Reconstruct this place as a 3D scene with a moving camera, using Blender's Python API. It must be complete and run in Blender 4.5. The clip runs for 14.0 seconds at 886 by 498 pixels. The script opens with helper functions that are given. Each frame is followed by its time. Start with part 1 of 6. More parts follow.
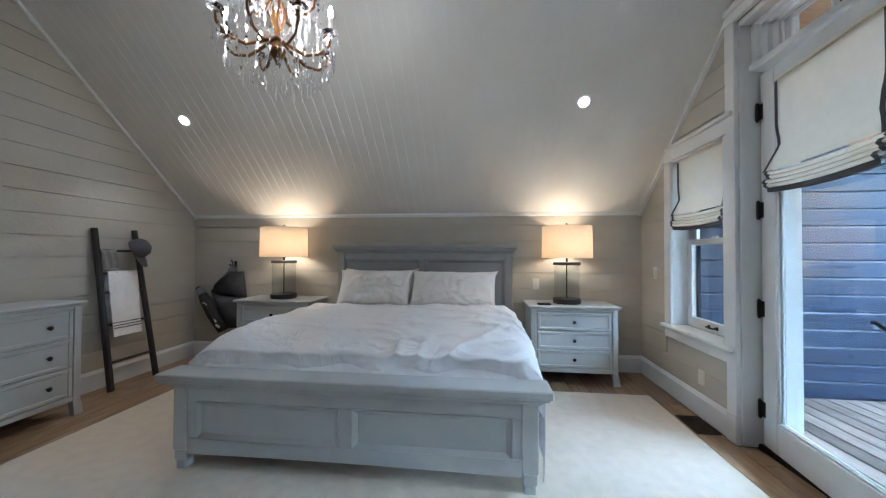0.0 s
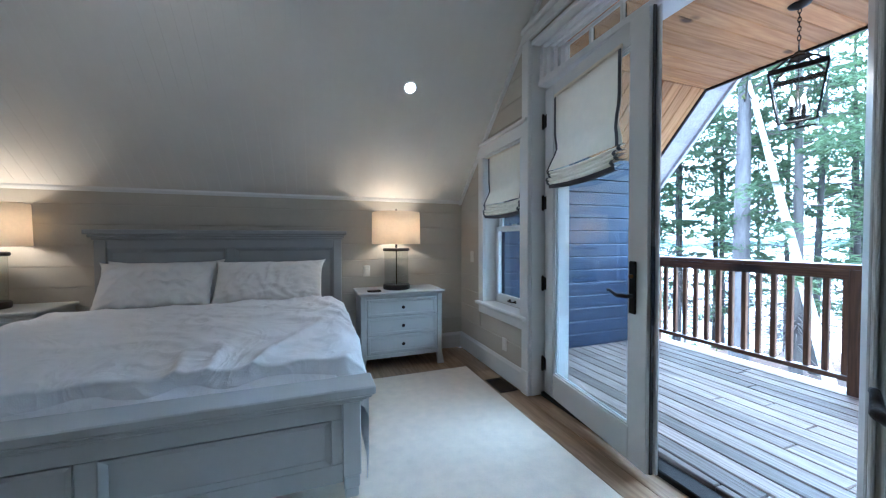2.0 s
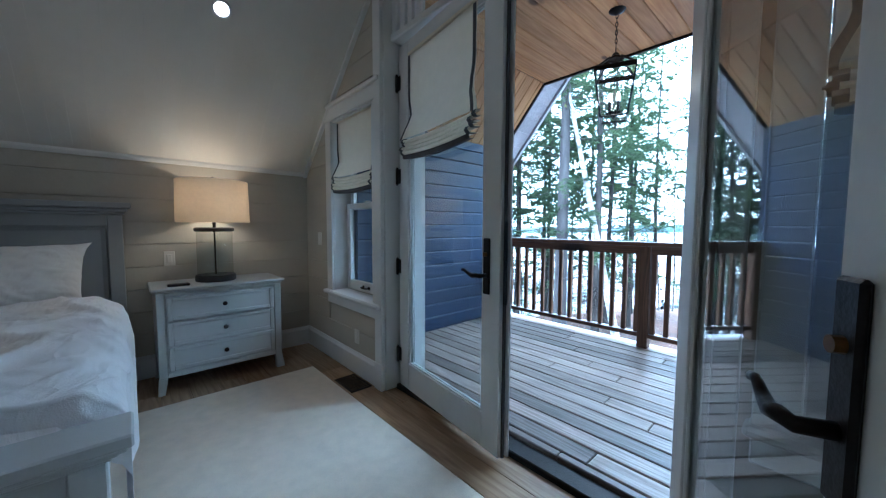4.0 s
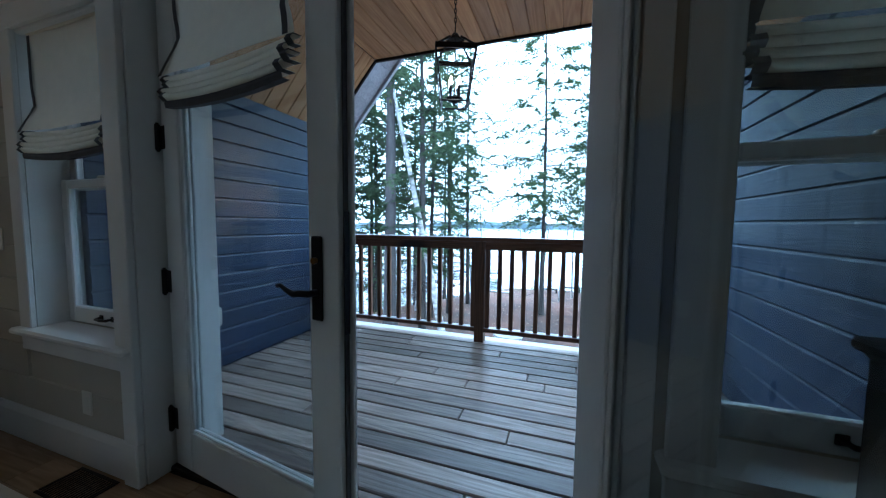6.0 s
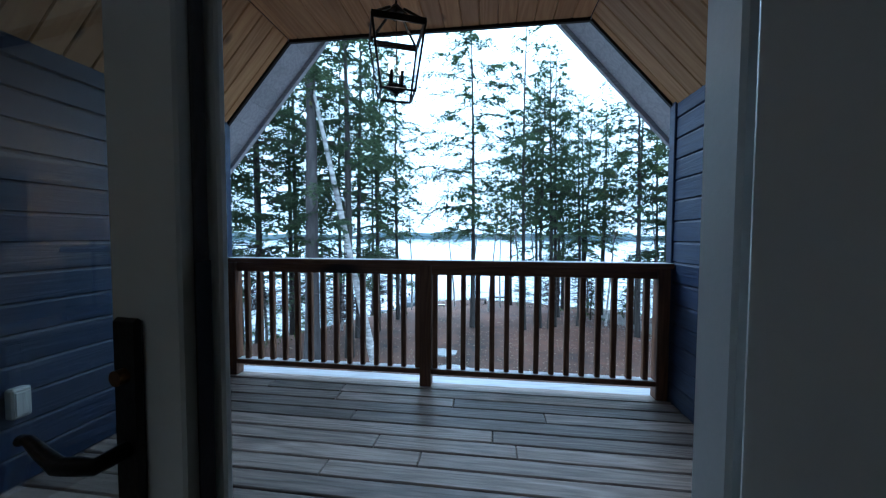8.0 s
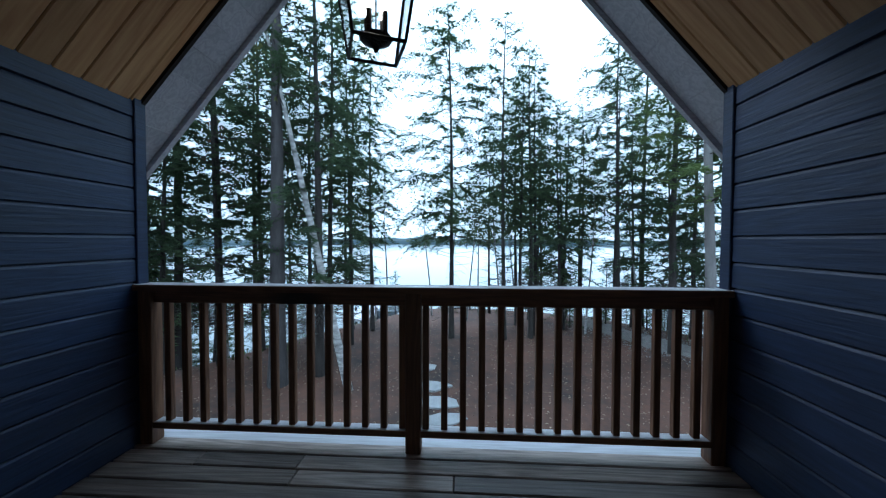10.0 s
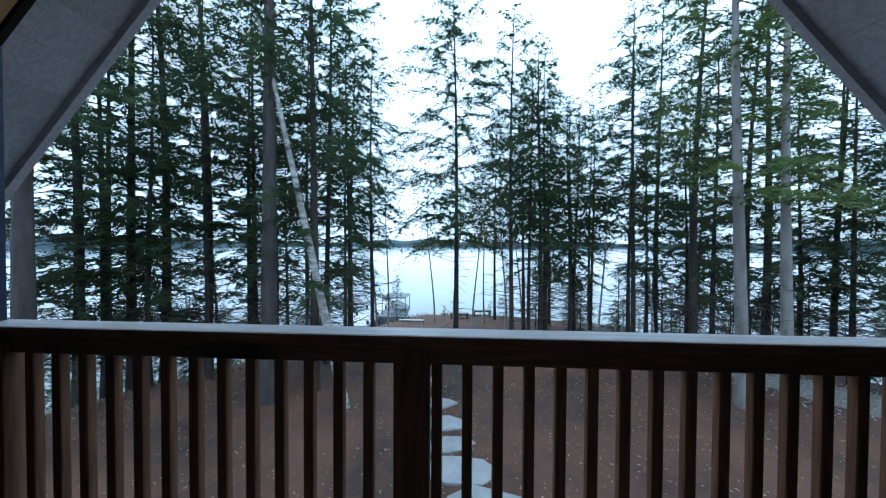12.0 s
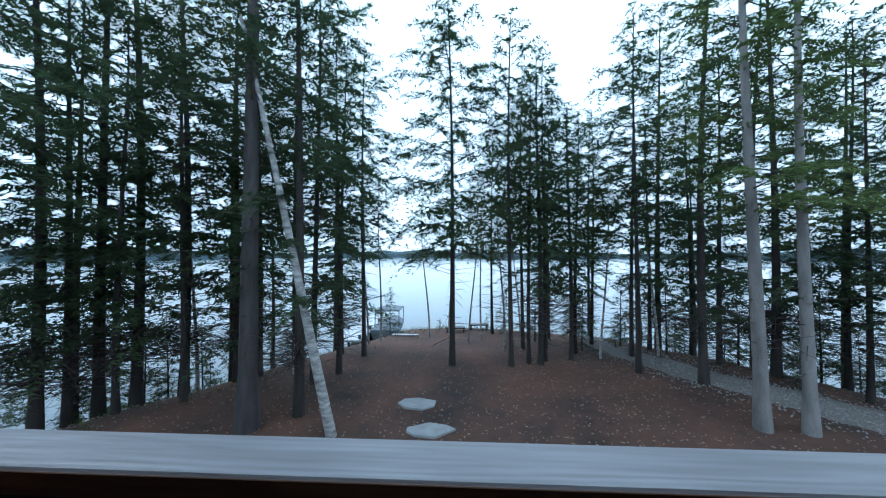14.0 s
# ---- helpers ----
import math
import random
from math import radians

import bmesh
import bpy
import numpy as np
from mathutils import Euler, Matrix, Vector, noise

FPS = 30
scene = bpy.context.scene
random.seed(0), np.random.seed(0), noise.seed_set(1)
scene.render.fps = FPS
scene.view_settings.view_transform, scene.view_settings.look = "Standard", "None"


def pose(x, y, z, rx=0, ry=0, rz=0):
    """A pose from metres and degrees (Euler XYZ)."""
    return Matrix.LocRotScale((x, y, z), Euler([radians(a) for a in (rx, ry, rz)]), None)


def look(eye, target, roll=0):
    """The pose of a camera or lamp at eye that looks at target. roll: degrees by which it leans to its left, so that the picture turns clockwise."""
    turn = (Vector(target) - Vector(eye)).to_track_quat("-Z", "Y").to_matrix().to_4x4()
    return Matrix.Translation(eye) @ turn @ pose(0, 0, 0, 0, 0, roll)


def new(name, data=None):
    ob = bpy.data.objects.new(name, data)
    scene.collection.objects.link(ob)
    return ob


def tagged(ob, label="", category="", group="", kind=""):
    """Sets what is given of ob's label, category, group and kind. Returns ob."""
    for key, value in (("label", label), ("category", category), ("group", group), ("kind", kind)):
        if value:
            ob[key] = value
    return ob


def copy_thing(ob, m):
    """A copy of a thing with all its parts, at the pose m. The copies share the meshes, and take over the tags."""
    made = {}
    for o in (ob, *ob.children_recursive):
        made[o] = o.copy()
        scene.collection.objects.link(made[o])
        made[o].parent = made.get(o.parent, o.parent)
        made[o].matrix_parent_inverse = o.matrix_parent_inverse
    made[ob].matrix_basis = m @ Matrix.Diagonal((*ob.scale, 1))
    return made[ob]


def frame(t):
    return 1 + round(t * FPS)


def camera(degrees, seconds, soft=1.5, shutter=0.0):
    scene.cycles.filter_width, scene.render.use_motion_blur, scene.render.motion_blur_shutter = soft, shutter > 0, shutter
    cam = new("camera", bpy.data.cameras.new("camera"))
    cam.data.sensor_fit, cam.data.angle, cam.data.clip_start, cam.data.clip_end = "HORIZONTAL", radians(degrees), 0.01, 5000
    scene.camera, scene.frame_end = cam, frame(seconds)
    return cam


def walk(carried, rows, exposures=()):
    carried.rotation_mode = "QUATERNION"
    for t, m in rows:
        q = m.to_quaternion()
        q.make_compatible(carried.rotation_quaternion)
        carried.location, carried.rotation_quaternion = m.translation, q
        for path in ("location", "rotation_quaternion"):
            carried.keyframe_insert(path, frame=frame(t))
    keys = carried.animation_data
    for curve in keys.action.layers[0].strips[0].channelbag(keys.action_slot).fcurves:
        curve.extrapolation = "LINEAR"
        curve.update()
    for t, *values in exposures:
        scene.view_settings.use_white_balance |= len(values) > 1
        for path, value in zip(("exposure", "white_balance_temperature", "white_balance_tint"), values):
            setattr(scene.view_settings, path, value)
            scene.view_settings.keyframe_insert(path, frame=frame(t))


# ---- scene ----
cam = camera(104.1, 14.0, soft=1.2)
PATH = [
    (0, (1.252, 0.571, 1.237), (1.033, 2.558, 1.266), 0.2),
    (0.5, (1.269, 0.602, 1.211), (1.335, 2.601, 1.248), 0.3),
    (1, (1.302, 0.627, 1.209), (1.57, 2.609, 1.216), 0.2),
    (1.5, (1.329, 0.677, 1.231), (1.815, 2.617, 1.2), -0.2),
    (2, (1.36, 0.714, 1.23), (2.042, 2.593, 1.184), -0.2),
    (4.5, (1.686, 1.062, 1.156), (3.201, 2.357, 0.993), 0.4),
    (5, (1.751, 1.157, 1.142), (3.435, 2.219, 0.955), 0.6),
    (5.5, (1.87, 1.238, 1.151), (3.677, 2.079, 0.986), 0.6),
    (6, (2.006, 1.323, 1.165), (3.885, 1.991, 1.018), 0.6),
    (6.5, (2.139, 1.408, 1.182), (4.055, 1.962, 1.029), 0.6),
    (7, (2.257, 1.5, 1.208), (4.206, 1.93, 1.074), 0.4),
    (7.5, (2.374, 1.561, 1.209), (4.342, 1.903, 1.107), 0.1),
    (8, (2.51, 1.588, 1.237), (4.491, 1.849, 1.155), 0.2),
    (8.5, (2.638, 1.632, 1.253), (4.628, 1.824, 1.178), 0.1),
    (9, (2.797, 1.681, 1.278), (4.792, 1.803, 1.22), 0.1),
    (11.5, (3.712, 1.883, 1.347), (5.708, 1.999, 1.3), 0.2),
    (12, (3.916, 1.897, 1.366), (5.911, 2.027, 1.329), 0.3),
    (12.5, (4.072, 1.919, 1.381), (6.067, 2.066, 1.356), 0.3),
    (13, (4.25, 1.935, 1.381), (6.243, 2.095, 1.37), 0.1),
    (13.5, (4.419, 1.967, 1.384), (6.415, 2.101, 1.396), -0.1),
    (14, (4.593, 1.972, 1.377), (6.59, 2.07, 1.402), 0.1),
]
walk(cam, [(t, look(eye, target, roll)) for t, eye, target, roll in PATH],
     exposures=[(0.0, 2.62, 4980, 12), (1.0, 2.46, 4750, 12), (2.0, 2.14, 4680, 12), (4.5, 1.08, 4650, 9), (5.0, 0.85, 4620, 9), (6.0, 0.22, 4700, 8), (7.5, -0.46, 4700, 8), (9.0, -1.27, 5000, 9), (11.5, -1.6, 5130, 9), (14.0, -1.94, 5150, 9)])

# ---- world, sun, lamps ----
SUN_EL, SUN_AZ = radians(38), radians(35)
world = bpy.data.worlds.new("sky")
scene.world = world
world.use_nodes = True
wn, wl = world.node_tree.nodes, world.node_tree.links
wn.clear()
w_out, w_bg = wn.new("ShaderNodeOutputWorld"), wn.new("ShaderNodeBackground")
w_sky = wn.new("ShaderNodeTexSky")
w_sky.sky_type, w_sky.sun_disc, w_sky.sun_elevation, w_sky.sun_rotation = "NISHITA", False, SUN_EL, SUN_AZ
w_sky.dust_density, w_sky.air_density = 3.0, 1.0
w_geo, w_noise, w_ramp, w_mix = wn.new("ShaderNodeTexCoord"), wn.new("ShaderNodeTexNoise"), wn.new("ShaderNodeValToRGB"), wn.new("ShaderNodeMixRGB")
w_noise.inputs["Scale"].default_value, w_noise.inputs["Detail"].default_value = 2.2, 6.0
w_ramp.color_ramp.elements[0].position, w_ramp.color_ramp.elements[1].position = 0.20, 0.42
wl.new(w_geo.outputs["Generated"], w_noise.inputs["Vector"])
wl.new(w_noise.outputs["Fac"], w_ramp.inputs["Fac"])
wl.new(w_ramp.outputs["Color"], w_mix.inputs["Fac"])
wl.new(w_sky.outputs["Color"], w_mix.inputs["Color1"])
wl.new(w_mix.outputs["Color"], w_bg.inputs["Color"])
wl.new(w_bg.outputs["Background"], w_out.inputs["Surface"])
w_bg.inputs["Strength"].default_value = 0.15
SKY = 4.0
w_mix.inputs["Color2"].default_value = (9.0 * SKY, 10.8 * SKY, 11.3 * SKY, 1)


def lamp(name, kind, m, power, colour, **more):
    data = bpy.data.lights.new(name, kind)
    data.energy, data.color = power, colour
    for key, value in more.items():
        if key == "size":
            data.shadow_soft_size = value
        elif key == "angle":
            data.angle = value
        elif key == "spot":
            data.spot_size, data.spot_blend = value, 0.6
    ob = new(name, data)
    ob.matrix_world = m
    return tagged(ob, kind="light")


lamp("sun", "SUN", look((0, 0, 0), (-math.sin(SUN_AZ) * math.cos(SUN_EL), -math.cos(SUN_AZ) * math.cos(SUN_EL), -math.sin(SUN_EL))),
     3.3, (1.0, 0.95, 0.88), angle=radians(14))
WARM = (1.0, 0.72, 0.42)
RIDGE_Y = 2.035
for lx in (2.115, -0.92):
    lamp("bulb_light", "POINT", pose(lx, 4.19, 1.36), 1.75, WARM, size=0.04)
for lx, ly, lz in ((-1.52, 3.51, 2.44), (2.09, 3.50, 2.44)):
    lamp("downlight_beam", "SPOT", look((lx, ly, lz), (lx, ly, 0)), 2.5, (1.0, 0.90, 0.78), size=0.04, spot=radians(115))
lamp("candle_glow", "POINT", pose(0.36, RIDGE_Y, 2.32), 0.6, (1.0, 0.82, 0.62), size=0.2)
lamp("lantern_glow", "POINT", pose(4.37, 2.08, 2.20), 1.2, (1.0, 0.75, 0.5), size=0.04)


# ---- materials ----
def material(name, colour, rough=0.6, metal=0.0, spots=0.0, scale=8.0, bump=0.0, bump_scale=60.0, stretch=(1, 1, 1), second=None,
             glow=0.0, vary=0.0, sheen=0.0, translu=0.0, coord="Object", crease=0.0):
    """A surface with two scales of uneven colour, uneven gloss and a fine relief; vary: how far alike pieces differ."""
    m = bpy.data.materials.new(name)
    m.use_nodes = True
    n, l = m.node_tree.nodes, m.node_tree.links
    b = n["Principled BSDF"]
    b.inputs["Roughness"].default_value, b.inputs["Metallic"].default_value = rough, metal
    b.inputs["Sheen Weight"].default_value = sheen
    tc, mp = n.new("ShaderNodeTexCoord"), n.new("ShaderNodeMapping")
    mp.inputs["Scale"].default_value = stretch
    l.new(tc.outputs[coord], mp.inputs["Vector"])
    n1, n2 = n.new("ShaderNodeTexNoise"), n.new("ShaderNodeTexNoise")
    n1.inputs["Scale"].default_value, n1.inputs["Detail"].default_value = scale, 8.0
    n2.inputs["Scale"].default_value, n2.inputs["Detail"].default_value = scale * 7.3, 4.0
    info, vec = n.new("ShaderNodeObjectInfo"), n.new("ShaderNodeVectorMath")
    vec.operation = "ADD"
    sc = n.new("ShaderNodeMath")
    sc.operation, sc.inputs[1].default_value = "MULTIPLY", 37.0 if vary else 0.0
    l.new(info.outputs["Random"], sc.inputs[0])
    l.new(mp.outputs["Vector"], vec.inputs[0])
    l.new(sc.outputs[0], vec.inputs[1])
    l.new(vec.outputs[0], n1.inputs["Vector"])
    l.new(vec.outputs[0], n2.inputs["Vector"])
    add = n.new("ShaderNodeMath")
    add.operation = "MULTIPLY_ADD"
    add.inputs[1].default_value = 0.45
    l.new(n2.outputs["Fac"], add.inputs[0])
    l.new(n1.outputs["Fac"], add.inputs[2])
    ramp = n.new("ShaderNodeValToRGB")
    lo = second or tuple(c * (1 - spots) for c in colour)
    hi = colour if second else tuple(min(1.0, c * (1 + spots * 0.6)) for c in colour)
    ramp.color_ramp.elements[0].position, ramp.color_ramp.elements[1].position = 0.45, 0.98
    ramp.color_ramp.elements[0].color, ramp.color_ramp.elements[1].color = (*lo, 1), (*hi, 1)
    l.new(add.outputs[0], ramp.inputs["Fac"])
    last = ramp.outputs["Color"]
    if vary:
        hsv, mr = n.new("ShaderNodeHueSaturation"), n.new("ShaderNodeMapRange")
        mr.inputs["To Min"].default_value, mr.inputs["To Max"].default_value = 1 - vary, 1 + vary
        l.new(info.outputs["Random"], mr.inputs["Value"])
        l.new(mr.outputs["Result"], hsv.inputs["Value"])
        l.new(last, hsv.inputs["Color"])
        last = hsv.outputs["Color"]
    l.new(last, b.inputs["Base Color"])
    mr2 = n.new("ShaderNodeMapRange")
    mr2.inputs["To Min"].default_value, mr2.inputs["To Max"].default_value = max(0.02, rough - 0.12), min(1, rough + 0.12)
    l.new(n2.outputs["Fac"], mr2.inputs["Value"])
    l.new(mr2.outputs["Result"], b.inputs["Roughness"])
    if bump:
        n3, bp = n.new("ShaderNodeTexNoise"), n.new("ShaderNodeBump")
        n3.inputs["Scale"].default_value, n3.inputs["Detail"].default_value = bump_scale, 5.0
        l.new(vec.outputs[0], n3.inputs["Vector"])
        bp.inputs["Strength"].default_value, bp.inputs["Distance"].default_value = bump, 0.01
        l.new(n3.outputs["Fac"], bp.inputs["Height"])
        l.new(bp.outputs["Normal"], b.inputs["Normal"])
        if crease:
            n4, ab, sub, b2 = n.new("ShaderNodeTexNoise"), n.new("ShaderNodeMath"), n.new("ShaderNodeMath"), n.new("ShaderNodeBump")
            n4.inputs["Scale"].default_value, n4.inputs["Detail"].default_value, n4.inputs["Distortion"].default_value = 4.5, 2.5, 1.2
            l.new(vec.outputs[0], n4.inputs["Vector"])
            sub.operation, sub.inputs[1].default_value, ab.operation = "SUBTRACT", 0.5, "ABSOLUTE"
            l.new(n4.outputs["Fac"], sub.inputs[0])
            l.new(sub.outputs[0], ab.inputs[0])
            b2.invert = True
            b2.inputs["Strength"].default_value, b2.inputs["Distance"].default_value = crease, 0.10
            l.new(ab.outputs[0], b2.inputs["Height"])
            l.new(b2.outputs["Normal"], bp.inputs["Normal"])
    if glow:
        b.inputs["Emission Color"].default_value = (*colour, 1)
        b.inputs["Emission Strength"].default_value = glow
    if translu:
        tr, mx = n.new("ShaderNodeBsdfTranslucent"), n.new("ShaderNodeMixShader")
        l.new(last, tr.inputs["Color"])
        mx.inputs["Fac"].default_value = translu
        l.new(b.outputs["BSDF"], mx.inputs[1])
        l.new(tr.outputs["BSDF"], mx.inputs[2])
        l.new(mx.outputs["Shader"], n["Material Output"].inputs["Surface"])
    return m


def glass_material(name, tint=(1, 1, 1), rough=0.0, sheets=1.6):
    """Thin clear glass: straight through, with the gloss of so many sheets, half of it on either face."""
    m = bpy.data.materials.new(name)
    m.use_nodes = True
    n, l = m.node_tree.nodes, m.node_tree.links
    n.remove(n["Principled BSDF"])
    t, g, mx, f, pw, r1, up, down, share_ = (n.new("ShaderNode" + k) for k in ("BsdfTransparent", "BsdfGlossy", "MixShader", "LayerWeight", "Math", "Math", "Math", "Math", "Math"))
    t.inputs["Color"].default_value = (*tint, 1)
    g.inputs["Roughness"].default_value = rough
    f.inputs["Blend"].default_value = 0.5
    pw.operation, pw.inputs[1].default_value = "POWER", 5.0
    l.new(f.outputs["Facing"], pw.inputs[0])
    r1.operation, r1.inputs[1].default_value, r1.inputs[2].default_value = "MULTIPLY_ADD", 0.96, 0.04
    l.new(pw.outputs[0], r1.inputs[0])
    up.operation, up.inputs[1].default_value = "MULTIPLY", sheets
    down.operation, down.inputs[1].default_value, down.inputs[2].default_value = "MULTIPLY_ADD", sheets - 1.0, 1.0
    share_.operation, share_.use_clamp = "DIVIDE", True
    l.new(r1.outputs[0], up.inputs[0])
    l.new(r1.outputs[0], down.inputs[0])
    l.new(up.outputs[0], share_.inputs[0])
    l.new(down.outputs[0], share_.inputs[1])
    l.new(share_.outputs[0], mx.inputs["Fac"])
    l.new(t.outputs["BSDF"], mx.inputs[1])
    l.new(g.outputs["BSDF"], mx.inputs[2])
    l.new(mx.outputs["Shader"], n["Material Output"].inputs["Surface"])
    return m


def wood_material(name, light, dark, rough=0.6, along="y", ring=14.0, knots=0.0, vary=0.15, grain=0.35):
    """Boards with grain drawn out along one axis, arched figure and, if asked, knots."""
    m = bpy.data.materials.new(name)
    m.use_nodes = True
    n, l = m.node_tree.nodes, m.node_tree.links
    b = n["Principled BSDF"]
    tc, mp, info, sc, vec = (n.new("ShaderNode" + k) for k in ("TexCoord", "Mapping", "ObjectInfo", "Math", "VectorMath"))
    mp.inputs["Scale"].default_value = {"y": (1, 0.07, 1), "x": (0.07, 1, 1), "z": (1, 1, 0.07)}[along]
    sc.operation, sc.inputs[1].default_value = "MULTIPLY", 61.0
    vec.operation = "ADD"
    l.new(tc.outputs["Object"], mp.inputs["Vector"])
    geo = n.new("ShaderNodeNewGeometry")
    rnd = n.new("ShaderNodeMath")
    rnd.operation = "ADD"
    l.new(info.outputs["Random"], rnd.inputs[0])
    l.new(geo.outputs["Random Per Island"], rnd.inputs[1])
    l.new(rnd.outputs[0], sc.inputs[0])
    l.new(mp.outputs["Vector"], vec.inputs[0])
    l.new(sc.outputs[0], vec.inputs[1])
    n1, n2, n3 = (n.new("ShaderNodeTexNoise") for _ in range(3))
    for nn, s, d in ((n1, ring * 0.45, 3.0), (n2, ring * 7, 6.0), (n3, 2.5, 3.0)):
        nn.inputs["Scale"].default_value, nn.inputs["Detail"].default_value = s, d
        l.new(vec.outputs[0], nn.inputs["Vector"])
    mul, fr = n.new("ShaderNodeMath"), n.new("ShaderNodeMath")
    mul.operation, mul.inputs[1].default_value = "MULTIPLY", 13.0
    fr.operation, fr.inputs[1].default_value = "PINGPONG", 0.5
    l.new(n1.outputs["Fac"], mul.inputs[0])
    l.new(mul.outputs[0], fr.inputs[0])
    mixf = n.new("ShaderNodeMath")
    mixf.operation, mixf.inputs[1].default_value = "MULTIPLY_ADD", 0.9
    l.new(fr.outputs[0], mixf.inputs[0])
    l.new(n2.outputs["Fac"], mixf.inputs[2])
    ramp = n.new("ShaderNodeValToRGB")
    ramp.color_ramp.elements[0].position, ramp.color_ramp.elements[1].position = 0.4, 1.0
    ramp.color_ramp.elements[0].color, ramp.color_ramp.elements[1].color = (*light, 1), (*dark, 1)
    l.new(mixf.outputs[0], ramp.inputs["Fac"])
    last = ramp.outputs["Color"]
    if knots:
        vo, kr, km = n.new("ShaderNodeTexVoronoi"), n.new("ShaderNodeValToRGB"), n.new("ShaderNodeMixRGB")
        mp2, v2 = n.new("ShaderNodeMapping"), n.new("ShaderNodeVectorMath")
        v2.operation = "ADD"
        mp2.inputs["Scale"].default_value = {"y": (1, 0.5, 1), "x": (0.5, 1, 1), "z": (1, 1, 0.5)}[along]
        l.new(tc.outputs["Object"], mp2.inputs["Vector"])
        l.new(mp2.outputs["Vector"], v2.inputs[0])
        l.new(sc.outputs[0], v2.inputs[1])
        l.new(v2.outputs[0], vo.inputs["Vector"])
        vo.inputs["Scale"].default_value = knots
        kr.color_ramp.elements[0].position, kr.color_ramp.elements[1].position = 0.07, 0.15
        kr.color_ramp.elements[0].color, kr.color_ramp.elements[1].color = (1, 1, 1, 1), (0, 0, 0, 1)
        l.new(vo.outputs["Distance"], kr.inputs["Fac"])
        km.inputs["Color2"].default_value = (*(c * 0.25 for c in dark), 1)
        l.new(kr.outputs["Color"], km.inputs["Fac"])
        l.new(last, km.inputs["Color1"])
        last = km.outputs["Color"]
    hsv, mr = n.new("ShaderNodeHueSaturation"), n.new("ShaderNodeMapRange")
    mr.inputs["To Min"].default_value, mr.inputs["To Max"].default_value = 1 - vary, 1 + vary
    fr2 = n.new("ShaderNodeMath")
    fr2.operation = "FRACT"
    l.new(rnd.outputs[0], fr2.inputs[0])
    l.new(fr2.outputs[0], mr.inputs["Value"])
    l.new(mr.outputs["Result"], hsv.inputs["Value"])
    l.new(last, hsv.inputs["Color"])
    l.new(hsv.outputs["Color"], b.inputs["Base Color"])
    r2, bp = n.new("ShaderNodeMapRange"), n.new("ShaderNodeBump")
    r2.inputs["To Min"].default_value, r2.inputs["To Max"].default_value = rough - 0.1, rough + 0.15
    l.new(n3.outputs["Fac"], r2.inputs["Value"])
    l.new(r2.outputs["Result"], b.inputs["Roughness"])
    bp.inputs["Strength"].default_value, bp.inputs["Distance"].default_value = grain, 0.004
    l.new(mixf.outputs[0], bp.inputs["Height"])
    l.new(bp.outputs["Normal"], b.inputs["Normal"])
    return m


M_SHIPLAP = material("painted_shiplap", (0.43, 0.405, 0.345), 0.55, spots=0.06, scale=3, bump=0.12, bump_scale=40, vary=0.02)
M_CEILING = material("painted_beadboard", (0.63, 0.615, 0.575), 0.6, spots=0.04, scale=3, bump=0.08, bump_scale=50)
M_TRIM = material("white_gloss_trim", (0.68, 0.69, 0.685), 0.38, spots=0.04, scale=5, bump=0.05, bump_scale=80)
M_FLOOR = wood_material("oak_floor", (0.36, 0.25, 0.145), (0.22, 0.14, 0.075), 0.38, "y", 12, vary=0.12, grain=0.15)
M_RUG = material("woven_wool_rug", (0.72, 0.635, 0.52), 0.95, spots=0.10, scale=14, bump=0.35, bump_scale=210, sheen=0.3)
M_GREY = material("blue_grey_painted_wood", (0.475, 0.49, 0.495), 0.42, spots=0.05, scale=4, bump=0.06, bump_scale=90)
# bed paint again, darkened: the shade at the headboard is in the colour
M_HEAD = material("shaded_grey_painted_wood", (0.315, 0.33, 0.338), 0.45, spots=0.05, scale=4, bump=0.06, bump_scale=90)
M_LINEN = material("white_cotton", (0.82, 0.81, 0.83), 0.9, spots=0.03, scale=6, bump=0.2, bump_scale=220, sheen=0.2, crease=0.28)
M_PILLOW = material("cream_cotton", (0.80, 0.78, 0.76), 0.9, spots=0.03, scale=6, bump=0.2, bump_scale=220, sheen=0.2, crease=0.22)
M_BLACK = material("dark_bronze", (0.018, 0.016, 0.015), 0.42, metal=0.7, spots=0.25, scale=30, bump=0.08, bump_scale=120)
M_EBONY = material("matt_black_wood", (0.010, 0.010, 0.012), 0.75, spots=0.3, scale=14, bump=0.15, bump_scale=60)
M_BLACKWOOD = material("black_stained_wood", (0.022, 0.018, 0.017), 0.5, spots=0.3, scale=14, bump=0.2, bump_scale=60, stretch=(1, 1, 0.2))
M_SHADE = material("linen_lampshade", (0.88, 0.79, 0.65), 0.85, spots=0.05, scale=40, bump=0.3, bump_scale=260, translu=0.40)
M_BULB = material("lit_bulb", (1.0, 0.78, 0.5), 0.4, glow=10.0)
M_SPOT = material("lit_downlight", (1.0, 0.93, 0.82), 0.4, glow=16.0)
M_CANDLEBULB = material("lit_candle_bulb", (1.0, 0.86, 0.66), 0.4, glow=26.0)
M_GLASS = glass_material("window_glass", (0.93, 0.96, 0.96))
M_LANTERNGLASS = glass_material("lantern_glass", (0.98, 0.99, 0.99), sheets=1.0)
M_LAMPGLASS = glass_material("seeded_lamp_glass", (0.90, 0.92, 0.91), 0.06, 1.0)
M_CRYSTAL = material("cut_crystal", (0.97, 0.98, 1.0), 0.03)
M_CRYSTAL.node_tree.nodes["Principled BSDF"].inputs["Transmission Weight"].default_value = 1.0
